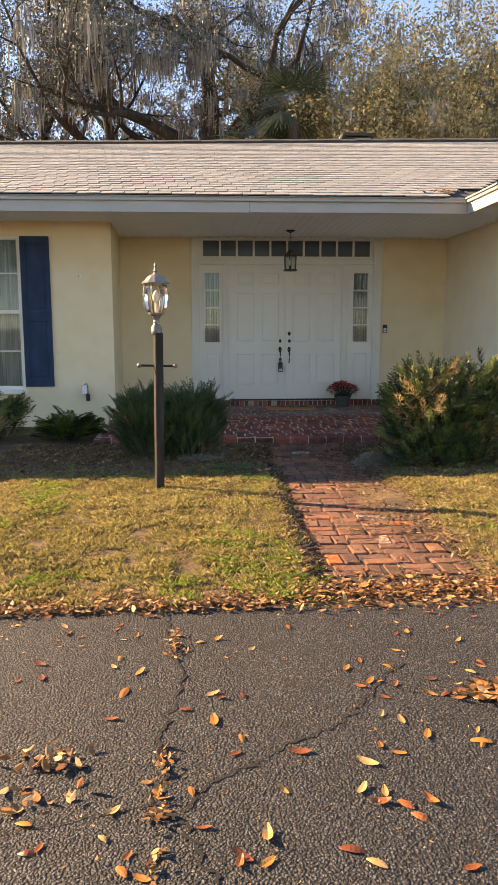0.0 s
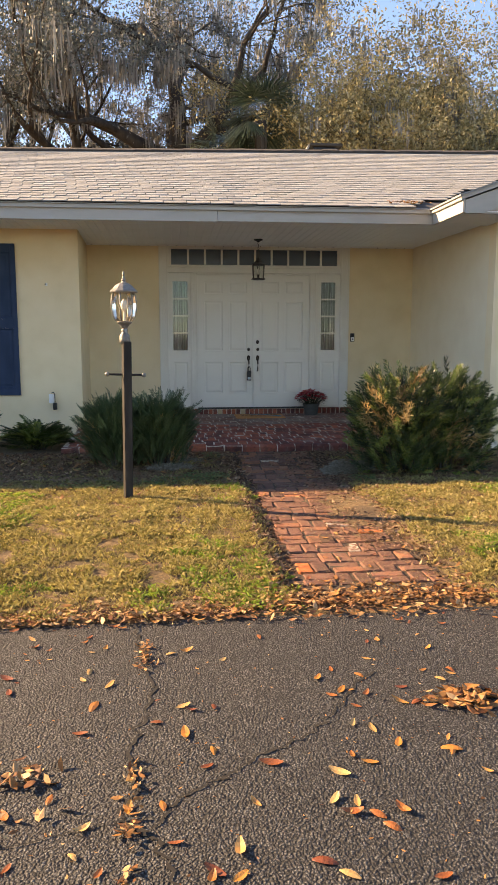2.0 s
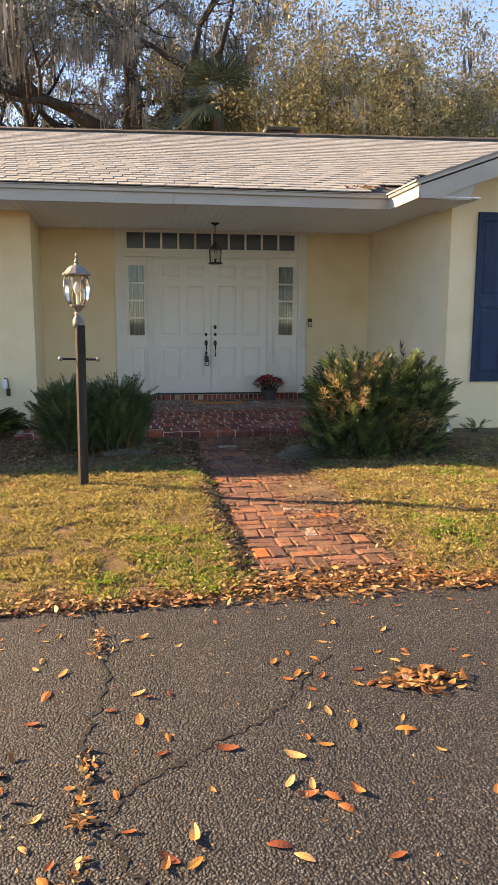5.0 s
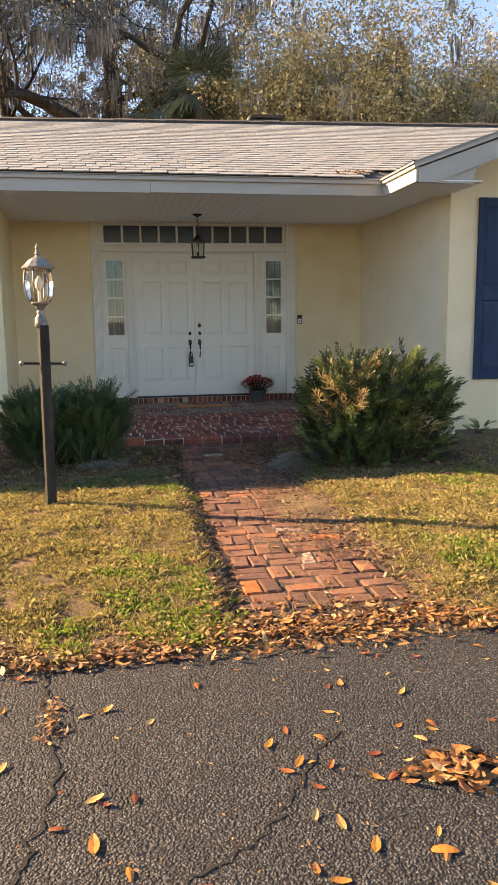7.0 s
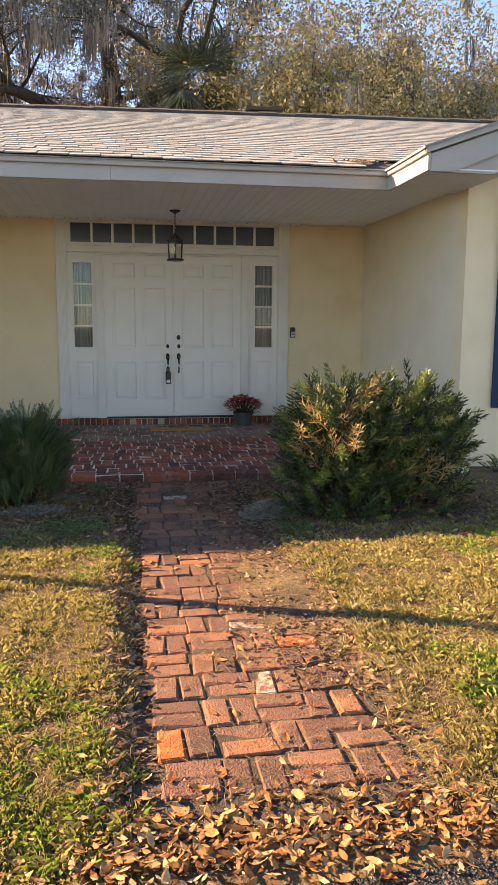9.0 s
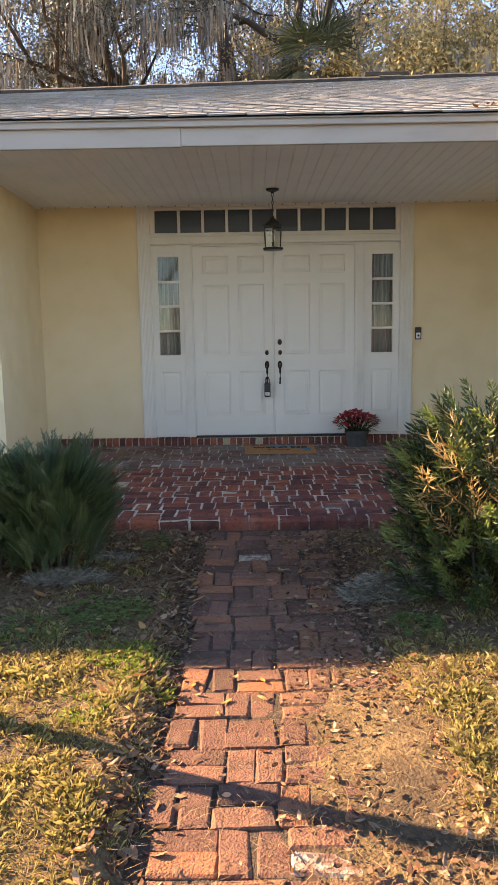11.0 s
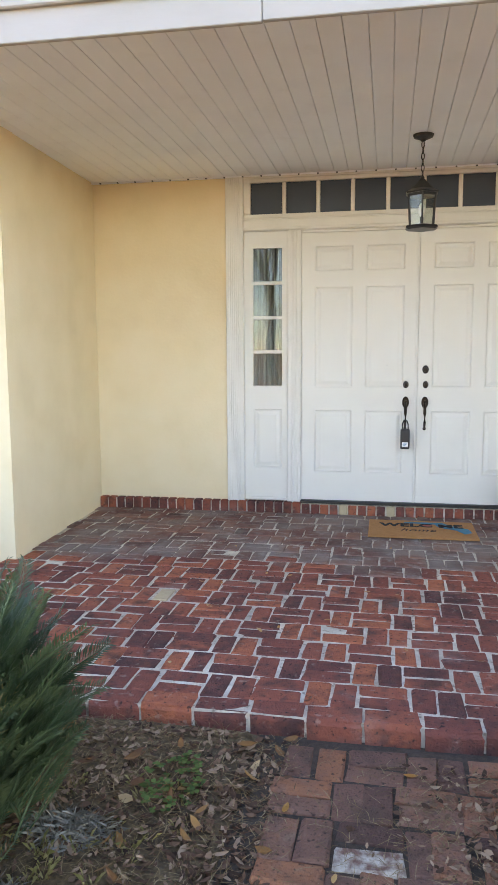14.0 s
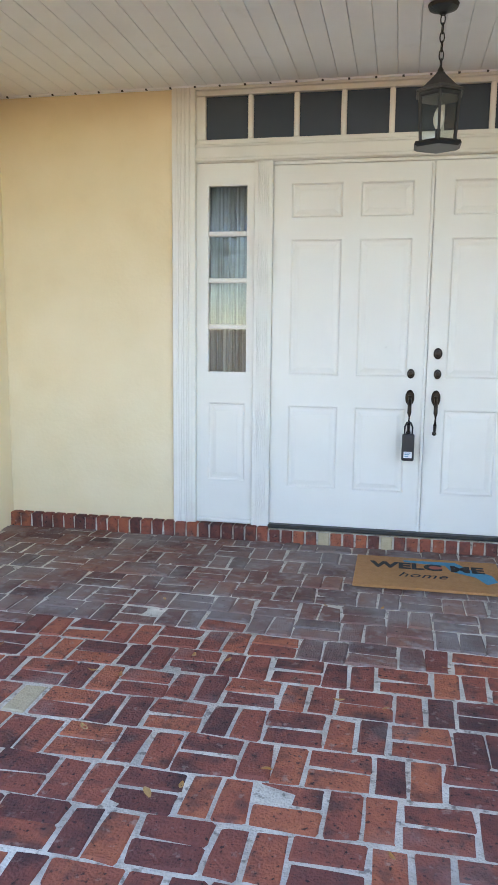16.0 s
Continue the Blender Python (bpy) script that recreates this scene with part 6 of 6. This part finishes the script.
for x, y, a in weave(LEFT_X + 0.03, RIGHT_X - 0.02, PB0, WALL_Y - 0.06, 0, 0.045):
    m = pose(x + rr.gauss(0, 0.0028), y + rr.gauss(0, 0.0028), porch_z(y) + rr.gauss(0.001, 0.0016), rr.gauss(0, 0.5), rr.gauss(0, 0.5), a + rr.gauss(0, 0.9))
    worn = y > 10.85 + 0.25 * noise.noise((x * 1.5, y * 1.5, 9.0))
    buff = abs(x + 0.04) < 0.11 and abs(y - 10.16) < 0.06
    if -0.75 < x < 2.4 and not worn and made < 290:
        ob = part("brick", pale if buff else rr.choice(pb_), None, porch)
        ob.matrix_basis = m
        made += 1
    else:
        me = rr.choice(pb_)
        vs_, fs_ = fields[worn]
        base = len(vs_)
        if worn:
            m = m @ Matrix.Diagonal((1.028, 1.05, 1, 1))
        vs_ += [tuple(m @ v.co) for v in me.vertices]
        fs_ += [tuple(base + i for i in p.vertices) for p in me.polygons]
tagged(part("brick_field", mesh_from("brick_field", *fields[False]), M_BRICK_ISLE, porch), kind="stuff")
tagged(part("worn_brick_field", mesh_from("worn_brick_field", *fields[True]), M_BRICK_WORN, porch, "grey weathered bricks"), kind="stuff")
edge_m = []
for k in range(3):
    bm = bx(-0.102, 0.102, -0.05, 0.052, -0.15, 0.0)
    es = [e for e in bm.edges if all(v.co.y < 0 and v.co.z > -0.01 for v in e.verts)]
    bmesh.ops.bevel(bm, geom=es, offset=0.026, segments=3, profile=0.5, affect="EDGES")
    r = random.Random(k)
    for v in bm.verts:
        v.co += Vector((r.gauss(0, 0.003), r.gauss(0, 0.003), r.gauss(0, 0.0022)))
    me = bpy.data.meshes.new("edge_brick")
    bm.to_mesh(me)
    bm.free()
    me.materials.append(M_BRICK)
    edge_m.append(me)
k = 0
x = LEFT_X + 0.10
while x < RIGHT_X - 0.1:
    ob = part("edge_brick", edge_m[k % 3], None, porch)
    ob.matrix_basis = pose(x, PORCH_Y0 + 0.05 + rr.gauss(0, 0.003), porch_z(PORCH_Y0) + 0.004 + rr.gauss(0, 0.002), 0, 0, rr.gauss(0, 0.6))
    x += 0.2170
    k += 1

pth = [brick_mesh("brick", 0.203, 0.098, 0.06, 60 + k, 0.011) for k in range(5)]
for me in pth:
    me.materials.append(M_PATHBRICK)
chalk = brick_mesh("brick", 0.203, 0.098, 0.06, 71, 0.010)
chalk.materials.append(M_CHALKBRICK)
bright = brick_mesh("brick", 0.203, 0.098, 0.06, 70, 0.010)
bright.materials.append(M_ORANGEBRICK)
for x, y, a in weave(0.80, 0.80 + UNIT * 8, 4.32, 4.32 + UNIT * 2 * 22, 1, 0.016):
    flare = 1 + 0.10 * smooth01((5.0 - y) / 0.8)
    xx = 0.80 + (x - 0.80) * flare
    me = rr.choice(pth)
    if any(abs(x - px) < 0.065 and abs(y - py) < 0.055 for px, py in ((1.22, 5.05), (1.11, 8.36), (1.32, 5.63))):
        me = chalk
    if any(abs(x - px) < 0.075 and abs(y - py) < 0.055 for px, py in ((0.85, 4.68), (1.01, 5.6), (1.49, 5.43), (1.45, 8.47), (1.48, 7.25))):
        me = bright
    ob = part("brick", me, None, path)
    ob.matrix_basis = pose(xx + rr.gauss(0, 0.006) + 0.012 * math.sin(y * 3), y + rr.gauss(0, 0.006), path_z(y) + rr.gauss(0, 0.003), rr.gauss(0, 0.9), rr.gauss(0, 0.9), a + rr.gauss(0, 1.8))
